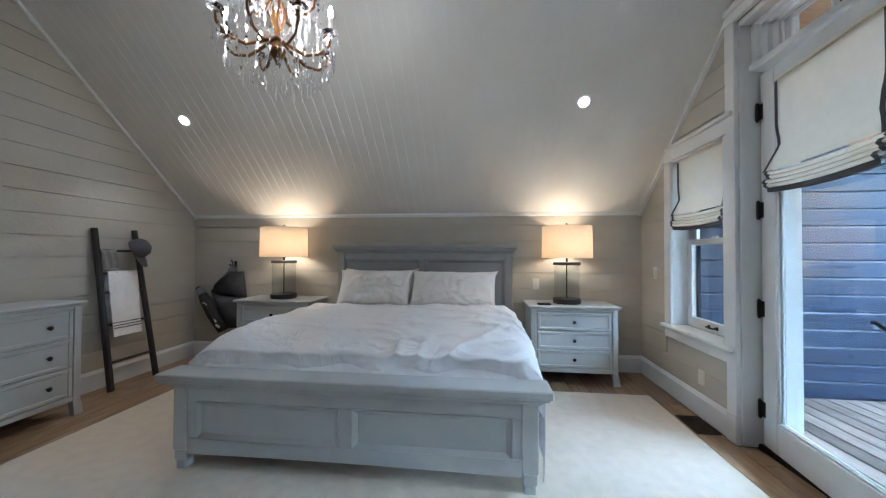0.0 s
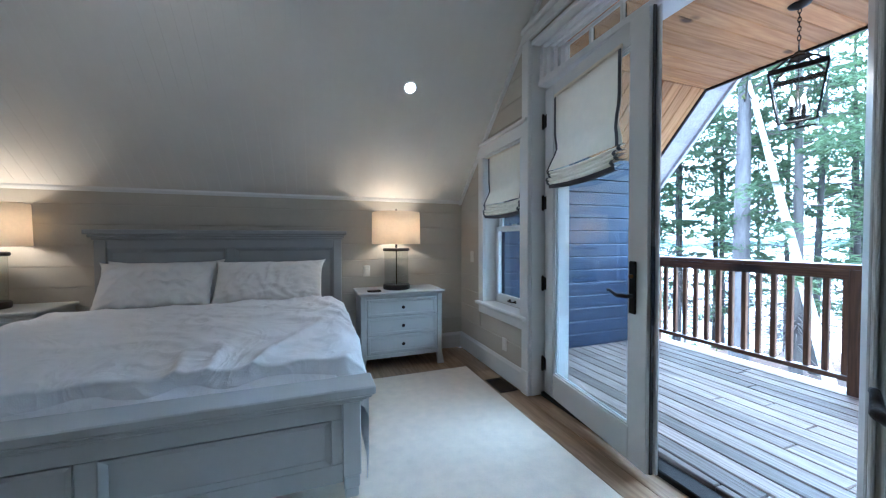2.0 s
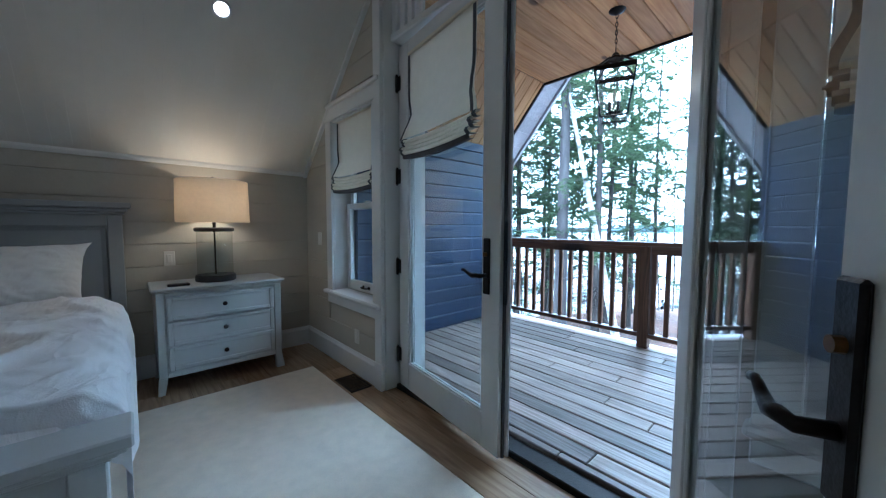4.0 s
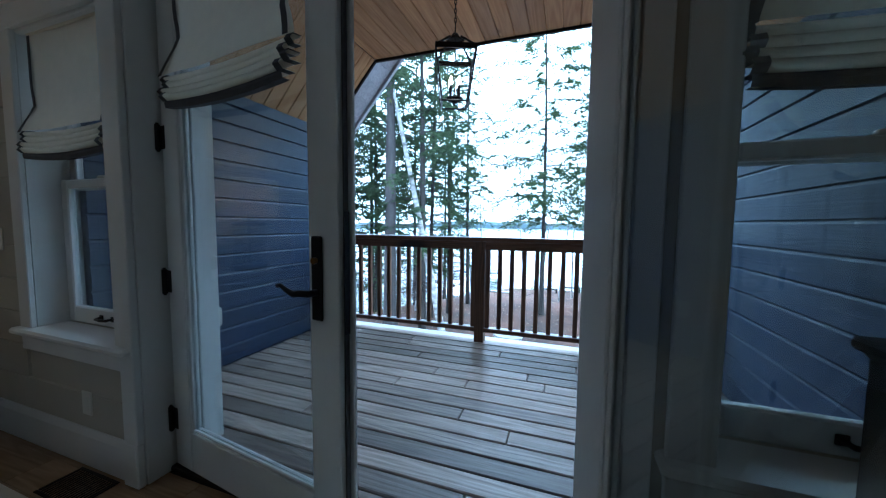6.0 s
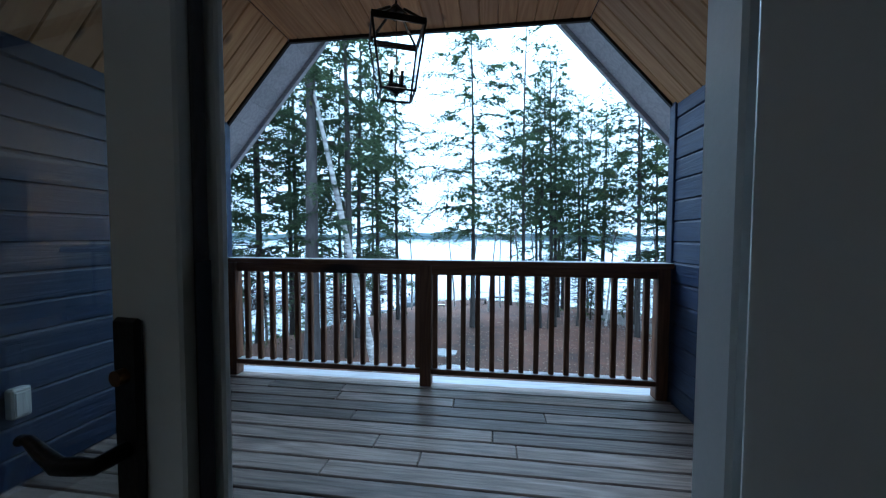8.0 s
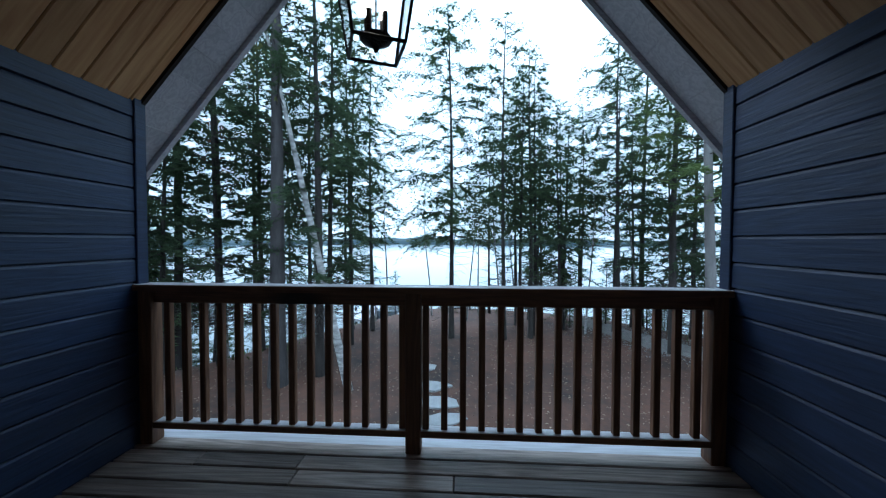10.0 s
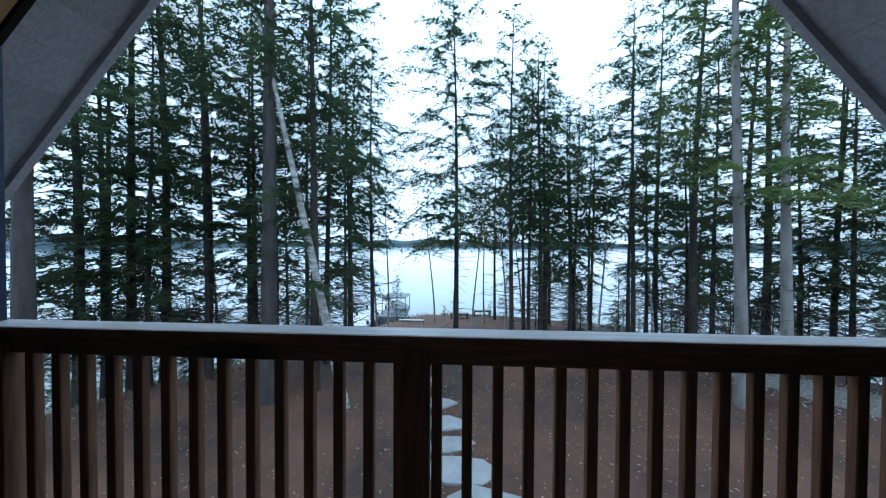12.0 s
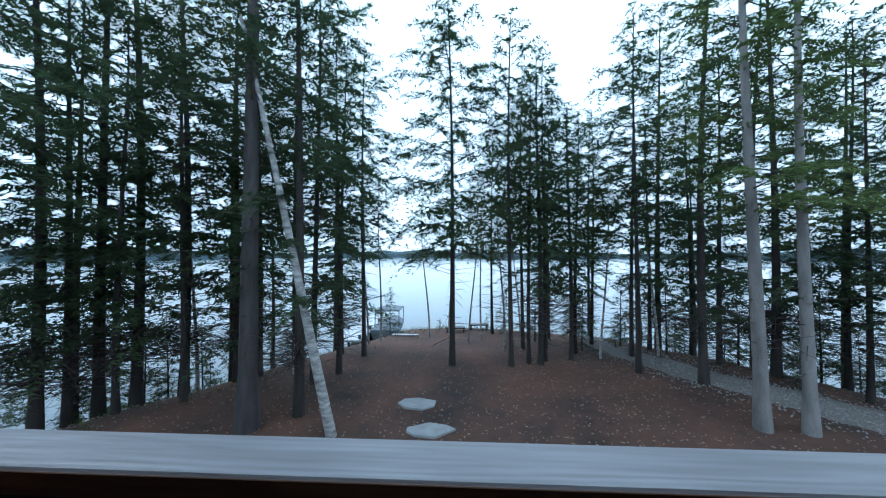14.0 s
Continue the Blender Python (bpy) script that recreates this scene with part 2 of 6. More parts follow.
M_CRYSTAL.node_tree.nodes["Principled BSDF"].inputs["IOR"].default_value = 1.6
M_BRASS = material("aged_brass", (0.20, 0.10, 0.035), 0.35, metal=1.0, spots=0.4, scale=20)
M_CANVASBLIND = material("ivory_blind_cloth", (0.80, 0.74, 0.62), 0.9, spots=0.04, scale=20, bump=0.35, bump_scale=240, translu=0.25)
M_TAPE = material("charcoal_ribbon", (0.075, 0.075, 0.08), 0.85, spots=0.1, scale=40, bump=0.2, bump_scale=240)
M_BLUE = wood_material("navy_stained_cedar", (0.017, 0.034, 0.088), (0.010, 0.021, 0.056), 0.5, "x", 16, vary=0.14, grain=0.35)
M_DECK = wood_material("weathered_deck_wood", (0.29, 0.232, 0.198), (0.145, 0.112, 0.094), 0.38, "y", 11, knots=1.1, vary=0.48, grain=0.55)
M_PINE = wood_material("knotty_pine", (0.53, 0.32, 0.14), (0.40, 0.215, 0.085), 0.5, "x", 9, knots=4.2, vary=0.16, grain=0.2)
M_CEDAR = wood_material("red_cedar", (0.20, 0.095, 0.045), (0.11, 0.05, 0.024), 0.55, "z", 14, knots=1.2, vary=0.15, grain=0.4)
M_RAILTOP = wood_material("silvered_cedar", (0.52, 0.52, 0.55), (0.38, 0.37, 0.39), 0.36, "y", 12, knots=2.2, vary=0.08, grain=0.35)
M_SOFFIT = wood_material("grey_washed_boards", (0.50, 0.50, 0.52), (0.38, 0.38, 0.41), 0.6, "y", 12, knots=1.4, vary=0.08, grain=0.2)
M_CONCRETE = material("grey_foundation_wall", (0.3, 0.3, 0.3), 0.85, spots=0.2, scale=2, bump=0.3, bump_scale=20)
M_ROOF = material("dark_roof_shingle", (0.07, 0.07, 0.075), 0.9, spots=0.3, scale=6, bump=0.5, bump_scale=30)
M_BARK = material("grey_brown_bark", (0.044, 0.037, 0.033), 0.95, spots=0.5, scale=5, bump=1.0, bump_scale=22, stretch=(1, 1, 0.22), vary=0.25)
M_BARKLIGHT = material("pale_grey_bark", (0.25, 0.232, 0.222), 0.9, spots=0.4, scale=5, bump=0.8, bump_scale=22, stretch=(1, 1, 0.3), vary=0.1)
M_BARKMID = material("grey_pine_bark", (0.072, 0.063, 0.062), 0.95, spots=0.5, scale=5, bump=1.0, bump_scale=22, stretch=(1, 1, 0.22))
M_BIRCH = material("white_birch_bark", (0.66, 0.63, 0.60), 0.75, second=(0.06, 0.055, 0.05), scale=3.2, bump=0.5, bump_scale=30, stretch=(1, 1, 3.5))
M_TWIG = material("dead_twig", (0.07, 0.055, 0.05), 0.95, spots=0.3, scale=6)
M_NEEDLE = material("hemlock_needles", (0.110, 0.155, 0.068), 0.7, second=(0.042, 0.068, 0.036), scale=0.9, translu=0.55, vary=0.25)
# yellow-green needles, with sunlight on the boughs put into the brighter colour
M_NEEDLE2 = material("sunlit_yellow_green_needles", (0.17, 0.215, 0.065), 0.75, second=(0.045, 0.08, 0.028), scale=0.9, translu=0.4, vary=0.2)
M_LEAF = material("autumn_birch_leaf", (0.20, 0.19, 0.055), 0.7, second=(0.08, 0.11, 0.04), scale=1.1, translu=0.45, vary=0.2)
M_RUST = material("rust_autumn_leaf", (0.28, 0.10, 0.035), 0.7, second=(0.14, 0.07, 0.03), scale=1.1, translu=0.45)
M_GROUND = material("pine_needle_ground", (0.150, 0.069, 0.043), 0.95, second=(0.030, 0.020, 0.017), scale=0.55, bump=1.0, bump_scale=14)
M_GRASS = material("thin_grass", (0.12, 0.15, 0.05), 0.9, second=(0.06, 0.08, 0.03), scale=2, translu=0.3)
M_GRAVEL = material("pale_gravel", (0.21, 0.185, 0.17), 0.95, spots=0.4, scale=20, bump=0.8, bump_scale=40)
M_STONE = material("grey_flagstone", (0.33, 0.33, 0.33), 0.8, spots=0.25, scale=3, bump=0.6, bump_scale=14, vary=0.12)
M_SHORE = material("far_forest_shore", (0.055, 0.085, 0.095), 0.95, second=(0.035, 0.058, 0.070), scale=0.05)
M_CANVAS = material("black_bag_canvas", (0.02, 0.02, 0.022), 0.8, spots=0.3, scale=20, bump=0.4, bump_scale=120)
M_FELT = material("grey_felt", (0.22, 0.21, 0.20), 0.95, spots=0.2, scale=20, bump=0.5, bump_scale=120)
M_BOAT = material("grey_boat_canvas", (0.14, 0.16, 0.18), 0.7, spots=0.15, scale=3)
M_PLASTIC = material("white_plastic", (0.64, 0.63, 0.58), 0.35, spots=0.02, scale=10)
M_WATER = material("lake_water", (0.035, 0.055, 0.065), 0.06, spots=0.1, scale=0.1, bump=0.12, bump_scale=2.2, stretch=(1, 0.45, 1))


# ---- mesh helpers ----
class Shape:
    """Collects points and faces for one mesh."""

    def __init__(self):
        self.v, self.f = [], []

    def add(self, pts, faces):
        k = len(self.v)
        self.v += [tuple(p) for p in pts]
        self.f += [tuple(k + i for i in f) for f in faces]
        return self

    def box(self, x0, x1, y0, y1, z0, z1, c=0.004, m=None):
        """A box with its edges cut off by c."""
        c = min(c, (x1 - x0) * 0.45, (y1 - y0) * 0.45, (z1 - z0) * 0.45)
        lo, hi, idx, pts = (x0, y0, z0), (x1, y1, z1), {}, []
        for a in range(3):
            for sx in (0, 1):
                for sy in (0, 1):
                    for sz in (0, 1):
                        s = (sx, sy, sz)
                        idx[a, s] = len(pts)
                        pts.append(Vector([(hi[i] if s[i] else lo[i]) + (0 if i == a else (-c if s[i] else c)) for i in range(3)]))
        faces = []
        for a in range(3):
            b, d = (a + 1) % 3, (a + 2) % 3
            for s in (0, 1):
                q = []
                for u, w in ((0, 0), (1, 0), (1, 1), (0, 1)):
                    k = [0, 0, 0]
                    k[a], k[b], k[d] = s, u, w
                    q.append(idx[a, tuple(k)])
                faces.append(q if s else q[::-1])
            for u in (0, 1):
                for w in (0, 1):
                    k0, k1 = [0, 0, 0], [0, 0, 0]
                    k0[b], k0[d], k1[b], k1[d], k1[a] = u, w, u, w, 1
                    k0, k1 = tuple(k0), tuple(k1)
                    q = [idx[b, k0], idx[b, k1], idx[d, k1], idx[d, k0]]
                    faces.append(q if u == w else q[::-1])
        for s in [(i, j, k) for i in (0, 1) for j in (0, 1) for k in (0, 1)]:
            t = [idx[0, s], idx[1, s], idx[2, s]]
            faces.append(t if sum(s) % 2 else t[::-1])
        if m:
            pts = [m @ p for p in pts]
        return self.add(pts, faces)

    def tube(self, path, radii, sides=10, cap=True):
        """A round bar along a path."""
        path = [Vector(p) for p in path]
        if isinstance(radii, (int, float)):
            radii = [radii] * len(path)
        rings, up = [], Vector((0.31, 0.17, 0.93))
        for i, p in enumerate(path):
            d = (path[min(i + 1, len(path) - 1)] - path[max(i - 1, 0)]).normalized()
            if abs(d.dot(up)) > 0.97:
                up = Vector((0.93, 0.2, 0.1))
            s = d.cross(up).normalized()
            t = s.cross(d)
            up = t
            rings.append([p + (s * math.cos(2 * math.pi * k / sides) + t * math.sin(2 * math.pi * k / sides)) * radii[i] for k in range(sides)])
        pts = [q for r in rings for q in r]
        faces = [(i * sides + k, i * sides + (k + 1) % sides, (i + 1) * sides + (k + 1) % sides, (i + 1) * sides + k)
                 for i in range(len(path) - 1) for k in range(sides)]
        if cap:
            faces += [tuple(range(sides))[::-1], tuple((len(path) - 1) * sides + k for k in range(sides))]
        return self.add(pts, faces)

    def lathe(self, profile, at=(0, 0, 0), sides=24, sy=1.0):
        """A turned shape from (radius, height) pairs."""
        pts = [(at[0] + r * math.cos(2 * math.pi * k / sides), at[1] + sy * r * math.sin(2 * math.pi * k / sides), at[2] + z) for r, z in profile for k in range(sides)]
        n = len(profile)
        faces = [(i * sides + k, i * sides + (k + 1) % sides, (i + 1) * sides + (k + 1) % sides, (i + 1) * sides + k) for i in range(n - 1) for k in range(sides)]
        return self.add(pts, faces)

    def prism(self, outline, axis, a, b):
        """An outline of (u, w) pairs drawn out along an axis from a to b."""
        put = {"x": lambda u, w, t: (t, u, w), "y": lambda u, w, t: (u, t, w), "z": lambda u, w, t: (u, w, t)}[axis]
        n = len(outline)
        pts = [put(u, w, a) for u, w in outline] + [put(u, w, b) for u, w in outline]
        faces = [(i, (i + 1) % n, n + (i + 1) % n, n + i) for i in range(n)] + [tuple(range(n))[::-1], tuple(range(n, 2 * n))]
        return self.add(pts, faces)


def mesh_of(name, shape, mat, smooth=False):
    me = bpy.data.meshes.new(name)
    me.from_pydata(shape.v, [], shape.f)
    bm = bmesh.new()
    bm.from_mesh(me)
    bmesh.ops.recalc_face_normals(bm, faces=bm.faces)
    bm.to_mesh(me)
    bm.free()
    me.materials.append(mat)
    if smooth:
        me.polygons.foreach_set("use_smooth", [True] * len(me.polygons))
    return me


def raw_mesh(name, shape, mat):
    me = bpy.data.meshes.new(name)
    me.from_pydata(shape.v, [], shape.f)
    me.materials.append(mat)
    return me


def part(name, shape, mat, parent, label="", smooth=False):
    """One mesh as a part under a thing or a part (whose origin is kept)."""
    ob = new(name, mesh_of(name, shape, mat, smooth))
    ob.parent = parent
    return tagged(ob, label)


def share(name, me, parent, m):
    ob = new(name, me)
    ob.parent = parent
    ob.matrix_basis = m
    return ob


def thing(name, label, category, m=None, group="", kind=""):
    ob = new(name)
    ob.empty_display_size = 0.1
    ob.matrix_basis = m or Matrix()
    return tagged(ob, label, category, group, kind)


def solid(name, shape, mat, label="", category="", kind="structure", smooth=False):
    return tagged(new(name, mesh_of(name, shape, mat, smooth)), label, category, kind=kind)


# ---- room ----
WX0, WX1, WY0, WY1 = -2.226, 2.945, -0.367, 4.437
KNEE, SLOPE = 1.667, 0.88
PITCH = 0.172


def ceil_z(y):
    return KNEE + SLOPE * (WY1 - max(y, 2 * RIDGE_Y - y))


def gable_piece(shape, y0, y1, z0, top=None, x0=WX1, x1=3.13):
    """A piece of gable wall between y0 and y1, up to the ceiling or to top."""
    if top is not None:
        shape.prism([(y0, z0), (y1, z0), (y1, top), (y0, top)], "x", x0, x1)
    elif y0 < RIDGE_Y < y1:
        shape.prism([(y0, z0), (y1, z0), (y1, ceil_z(y1) + 0.1), (RIDGE_Y, ceil_z(RIDGE_Y) + 0.1), (y0, ceil_z(y0) + 0.1)], "x", x0, x1)
    else:
        shape.prism([(y0, z0), (y1, z0), (y1, ceil_z(y1) + 0.1), (y0, ceil_z(y0) + 0.1)], "x", x0, x1)


WIN_L, WIN_R, WIN_Z = (3.14, 3.84), (0.30, 1.00), (0.62, 2.06)
DOOR_Y, DOOR_TOP = (1.20, 3.03), 2.76
s = Shape()
gable_piece(s, WY0 - 0.15, WIN_R[0], 0)
for w in (WIN_L, WIN_R):
    gable_piece(s, w[0], w[1], 0, WIN_Z[0])
    gable_piece(s, w[0], w[1], WIN_Z[1])
gable_piece(s, WIN_R[1], DOOR_Y[0], 0)
gable_piece(s, DOOR_Y[0], DOOR_Y[1], DOOR_TOP)
gable_piece(s, DOOR_Y[1], WIN_L[0], 0)
gable_piece(s, WIN_L[1], WY1 + 0.15, 0)
wall_east = solid("wall_east", s, M_SHIPLAP, "pale greige shiplap gable wall with doors and windows", "wall")
s = Shape()
gable_piece(s, WY0 - 0.15, WY1 + 0.15, 0, x0=WX0 - 0.2, x1=WX0)
wall_west = solid("wall_west", s, M_SHIPLAP, "pale greige shiplap gable wall behind the dresser", "wall")
wall_north = solid("wall_north", Shape().box(WX0, WX1, WY1, WY1 + 0.15, 0, KNEE + 0.05), M_SHIPLAP, "low shiplap knee wall behind the bed", "wall")
wall_south = solid("wall_south", Shape().box(WX0, WX1, WY0 - 0.15, WY0, 0, KNEE + 0.05), M_SHIPLAP, "low plain knee wall facing the bed", "wall")

floor = solid("floor", Shape().box(WX0 - 0.2, 3.02, WY0 - 0.15, WY1 + 0.15, -0.3, -0.012), M_FLOOR, "light brown oak plank floor", "floor")

# sloping beadboard ceiling, one mesh
ang = math.atan(SLOPE)
length = (WY1 - RIDGE_Y) / math.cos(ang)
s = Shape()
for side in (1, -1):
    m = Matrix(((1, 0, 0, 0), (0, -side * math.cos(ang), side * math.sin(ang), WY1 if side > 0 else WY0), (0, math.sin(ang), math.cos(ang), KNEE), (0, 0, 0, 1)))
    x = WX0
    while x < WX1 - 0.01:
        x2 = min(x + 0.092, WX1)
        s.box(x + 0.0001, x2 - 0.0001, -0.05, length, 0.0, 0.014, 0.0006, m)
        s.add([m @ Vector(p) for p in ((x, -0.05, 0.016), (x2, -0.05, 0.016), (x2, length, 0.016), (x, length, 0.016))], [(0, 1, 2, 3)])
        x = x2
ceiling = solid("ceiling", s, M_CEILING, "white beadboard sloping ceiling", "ceiling")
s = Shape()
for side in (1, -1):
    e = WY1 + 0.4 if side > 0 else WY0 - 0.4
    z_e = ceil_z(e)
    s.prism([(e, z_e + 0.06), (RIDGE_Y, ceil_z(RIDGE_Y) + 0.06), (RIDGE_Y, ceil_z(RIDGE_Y) + 0.3), (e, z_e + 0.3)], "x", WX0 - 0.5, 3.25)
roof_main = solid("roof_main", s, M_ROOF, "dark shingled main roof", "roof")

# cove and corner trims
s = Shape()
for side, y in ((1, WY1), (-1, WY0)):
    s.prism([(y, KNEE - 0.012), (y - side * 0.028, KNEE - 0.012), (y - side * 0.034, KNEE + 0.01), (y - side * 0.03, KNEE + 0.034), (y, KNEE + 0.02)], "x", WX0, WX1)
for x0, x1 in ((WX0, WX0 + 0.03), (WX1 - 0.042, WX1 - 0.012)):
    for side, e in ((1, WY1), (-1, WY0)):
        s.prism([(e, KNEE - 0.034), (RIDGE_Y, ceil_z(RIDGE_Y) - 0.034), (RIDGE_Y, ceil_z(RIDGE_Y) + 0.01), (e, KNEE + 0.01)], "x", x0, x1)
solid("trim", s, M_TRIM, "white painted cove trim along the sloping ceiling", "trim")

# baseboards with a cap
s = Shape()


def baseboard(shape, axis, face, inward, a, b):
    h = 0.175
    prof = [(face, 0), (face + inward * 0.018, 0), (face + inward * 0.018, h - 0.03), (face + inward * 0.01, h - 0.012), (face + inward * 0.006, h), (face, h)]
    shape.prism(prof, axis, a, b)


baseboard(s, "y", WX0 + 0.012, 1, WY0, WY1)
baseboard(s, "y", WX1 - 0.012, -1, 3.125, WY1)
baseboard(s, "y", WX1 - 0.012, -1, WY0, 1.10)
baseboard(s, "x", WY1 - 0.012, -1, WX0, WX1)
baseboard(s, "x", WY0 + 0.012, 1, WX0, WX1)
solid("baseboard", s, M_TRIM, "tall white painted baseboard", "baseboard")

# ---- windows beside the doors ----
def sash_window(name, y0, y1, label):
    z0, z1 = WIN_Z
    w = thing(name, label, "window", kind="structure")
    fx = WX1 - 0.012
    s = Shape()
    s.box(fx - 0.022, fx, y1 - 0.015, y1 + 0.085, z0 - 0.02, z1)
    s.box(fx - 0.022, fx, y0 - 0.085, y0 + 0.015, z0 - 0.02, z1)
    s.box(fx - 0.026, fx, y0 - 0.085, y1 + 0.085, z1 + 0.001, z1 + 0.105)
    s.box(fx - 0.05, fx, y0 - 0.10, y1 + 0.10, z1 + 0.106, z1 + 0.135, 0.008)
    part("casing", s, M_TRIM, w)
    s = Shape().box(fx - 0.06, 3.06, y0 - 0.10, y1 + 0.10, z0 - 0.03, z0 + 0.002, 0.01)
    s.box(fx - 0.02, fx, y0 - 0.085, y1 + 0.085, z0 - 0.115, z0 - 0.031)
    part("window_sill", s, M_TRIM, w)
    s = Shape()
    s.box(fx, 3.145, y0 - 0.012, y0 + 0.012, z0, z1)
    s.box(fx, 3.145, y1 - 0.012, y1 + 0.012, z0, z1)
    s.box(fx, 3.145, y0, y1, z1 - 0.012, z1 + 0.012)
    part("jamb_lining", s, M_TRIM, w)
    mid = 1.37
    for nm, xa, za, zb in (("lower_sash", 3.055, z0 + 0.004, mid), ("upper_sash", 3.095, mid - 0.05, z1 - 0.014)):
        s, st = Shape(), 0.055
        low = 0.085 if nm == "lower_sash" else 0.045
        s.box(xa, xa + 0.036, y0 + 0.014, y0 + 0.014 + st, za, zb, 0.006)
        s.box(xa, xa + 0.036, y1 - 0.014 - st, y1 - 0.014, za, zb, 0.006)
        s.box(xa + 0.001, xa + 0.035, y0 + 0.014 + st, y1 - 0.014 - st, za, za + low, 0.006)
        s.box(xa + 0.001, xa + 0.035, y0 + 0.014 + st, y1 - 0.014 - st, zb - 0.045, zb, 0.006)
        sash = part(nm, s, M_TRIM, w)
        pane = part("pane", Shape().box(xa + 0.015, xa + 0.019, y0 + 0.014 + st, y1 - 0.014 - st, za + low, zb - 0.045, 0.0005), M_GLASS, sash)
        pane.visible_shadow = False
        if nm == "lower_sash":
            yc = (y0 + y1) / 2
            h = Shape().tube([(xa - 0.004, yc - 0.045, za + 0.045), (xa - 0.03, yc - 0.04, za + 0.043), (xa - 0.034, yc, za + 0.042), (xa - 0.03, yc + 0.04, za + 0.043), (xa - 0.004, yc + 0.045, za + 0.045)], 0.007)
            h.box(xa - 0.006, xa, yc - 0.06, yc - 0.032, za + 0.03, za + 0.058, 0.003).box(xa - 0.006, xa, yc + 0.032, yc + 0.06, za + 0.03, za + 0.058, 0.003)
            part("sash_lift", h, M_BLACK, sash, "dark bronze sash lift")
            part("sash_lock", Shape().box(xa + 0.004, xa + 0.03, yc - 0.03, yc + 0.03, zb, zb + 0.014, 0.004), M_PLASTIC, sash)
    return w


sash_window("window_1", *WIN_L, "white double-hung window with a half-raised roman blind")
sash_window("window_2", *WIN_R, "white double-hung window beside the open door")

# ---- door frame with transom ----
frame_door = thing("door_frame", "white door casing with a three-light transom above", "door frame", kind="structure")
fx = WX1 - 0.012
y0, y1 = DOOR_Y
s = Shape()
s.box(fx - 0.03, fx, y1 - 0.005, y1 + 0.085, 0, DOOR_TOP + 0.02)
s.box(fx - 0.03, fx, y0 - 0.085, y0 - 0.02, 0, DOOR_TOP + 0.02)
s.box(fx - 0.036, fx - 0.001, y1 - 0.008, y1 + 0.09, 0.0, 0.20, 0.006)
s.box(fx - 0.036, fx - 0.001, y0 - 0.09, y0 - 0.025, 0.0, 0.20, 0.006)
s.box(fx - 0.034, fx, y0 - 0.085, y1 + 0.085, DOOR_TOP + 0.021, DOOR_TOP + 0.085)
s.box(fx - 0.062, fx, y0 - 0.11, y1 + 0.11, DOOR_TOP + 0.086, DOOR_TOP + 0.125, 0.012)
part("casing", s, M_TRIM, frame_door)
s = Shape()
s.box(fx, 3.15, y1 - 0.012, y1 + 0.014, 0.0, DOOR_TOP)
s.box(fx, 3.15, y0 - 0.014, y0 + 0.012, 0.0, DOOR_TOP)
s.box(fx, 3.15, y0, y1, DOOR_TOP - 0.02, DOOR_TOP + 0.014)
s.box(3.095, 3.149, y1 - 0.055, y1 - 0.012, 0.05, 2.42, 0.006)
s.box(3.090, 3.149, y0 + 0.013, y0 + 0.035, 0.05, 2.42, 0.006)
s.box(3.034, 3.090, y0 + 0.013, y0 + 0.050, 0.05, 2.42, 0.006)
part("jamb", s, M_TRIM, frame_door)
s = Shape()
s.box(2.985, 3.148, y0 + 0.012, y1 - 0.012, 2.425, 2.475, 0.008)
part("transom_bar", s, M_TRIM, frame_door)
s = Shape()
for k, (dy, dx) in enumerate(((0.05, 3.0), (0.10, 3.03), (0.15, 3.055), (0.20, 3.08))):
    a, b = y0 + 0.012 + dy - 0.05, y1 - 0.012 - dy + 0.05
    zt = DOOR_TOP - 0.02 - (dy - 0.05) * 0.45
    s.box(dx, dx + 0.024, b - 0.05, b, 2.476, zt, 0.005).box(dx, dx + 0.024, a, a + 0.05, 2.476, zt, 0.005)
    s.box(dx, dx + 0.024, a, b, zt - 0.024, zt, 0.005)
part("transom_frame", s, M_TRIM, frame_door)
ta, tb = y0 + 0.20, y1 - 0.20
for i in range(5):
    yy = tb - 0.255 * (i + 1)
    part("muntin", Shape().box(3.082, 3.108, yy - 0.011, yy + 0.011, 2.476, DOOR_TOP - 0.11, 0.004), M_TRIM, frame_door)
    part("spacer_bar", Shape().box(3.109, 3.115, yy - 0.010, yy + 0.010, 2.476, DOOR_TOP - 0.11, 0.001), M_BLACK, frame_door)
pane = part("transom_pane", Shape().box(3.116, 3.120, ta, tb, 2.476, DOOR_TOP - 0.10, 0.0005), M_GLASS, frame_door)
pane.visible_shadow = False
part("threshold", Shape().box(3.022, 3.128, y0 + 0.013, y1 - 0.013, -0.01, 0.03, 0.006), M_BLACK, frame_door, "dark bronze threshold")


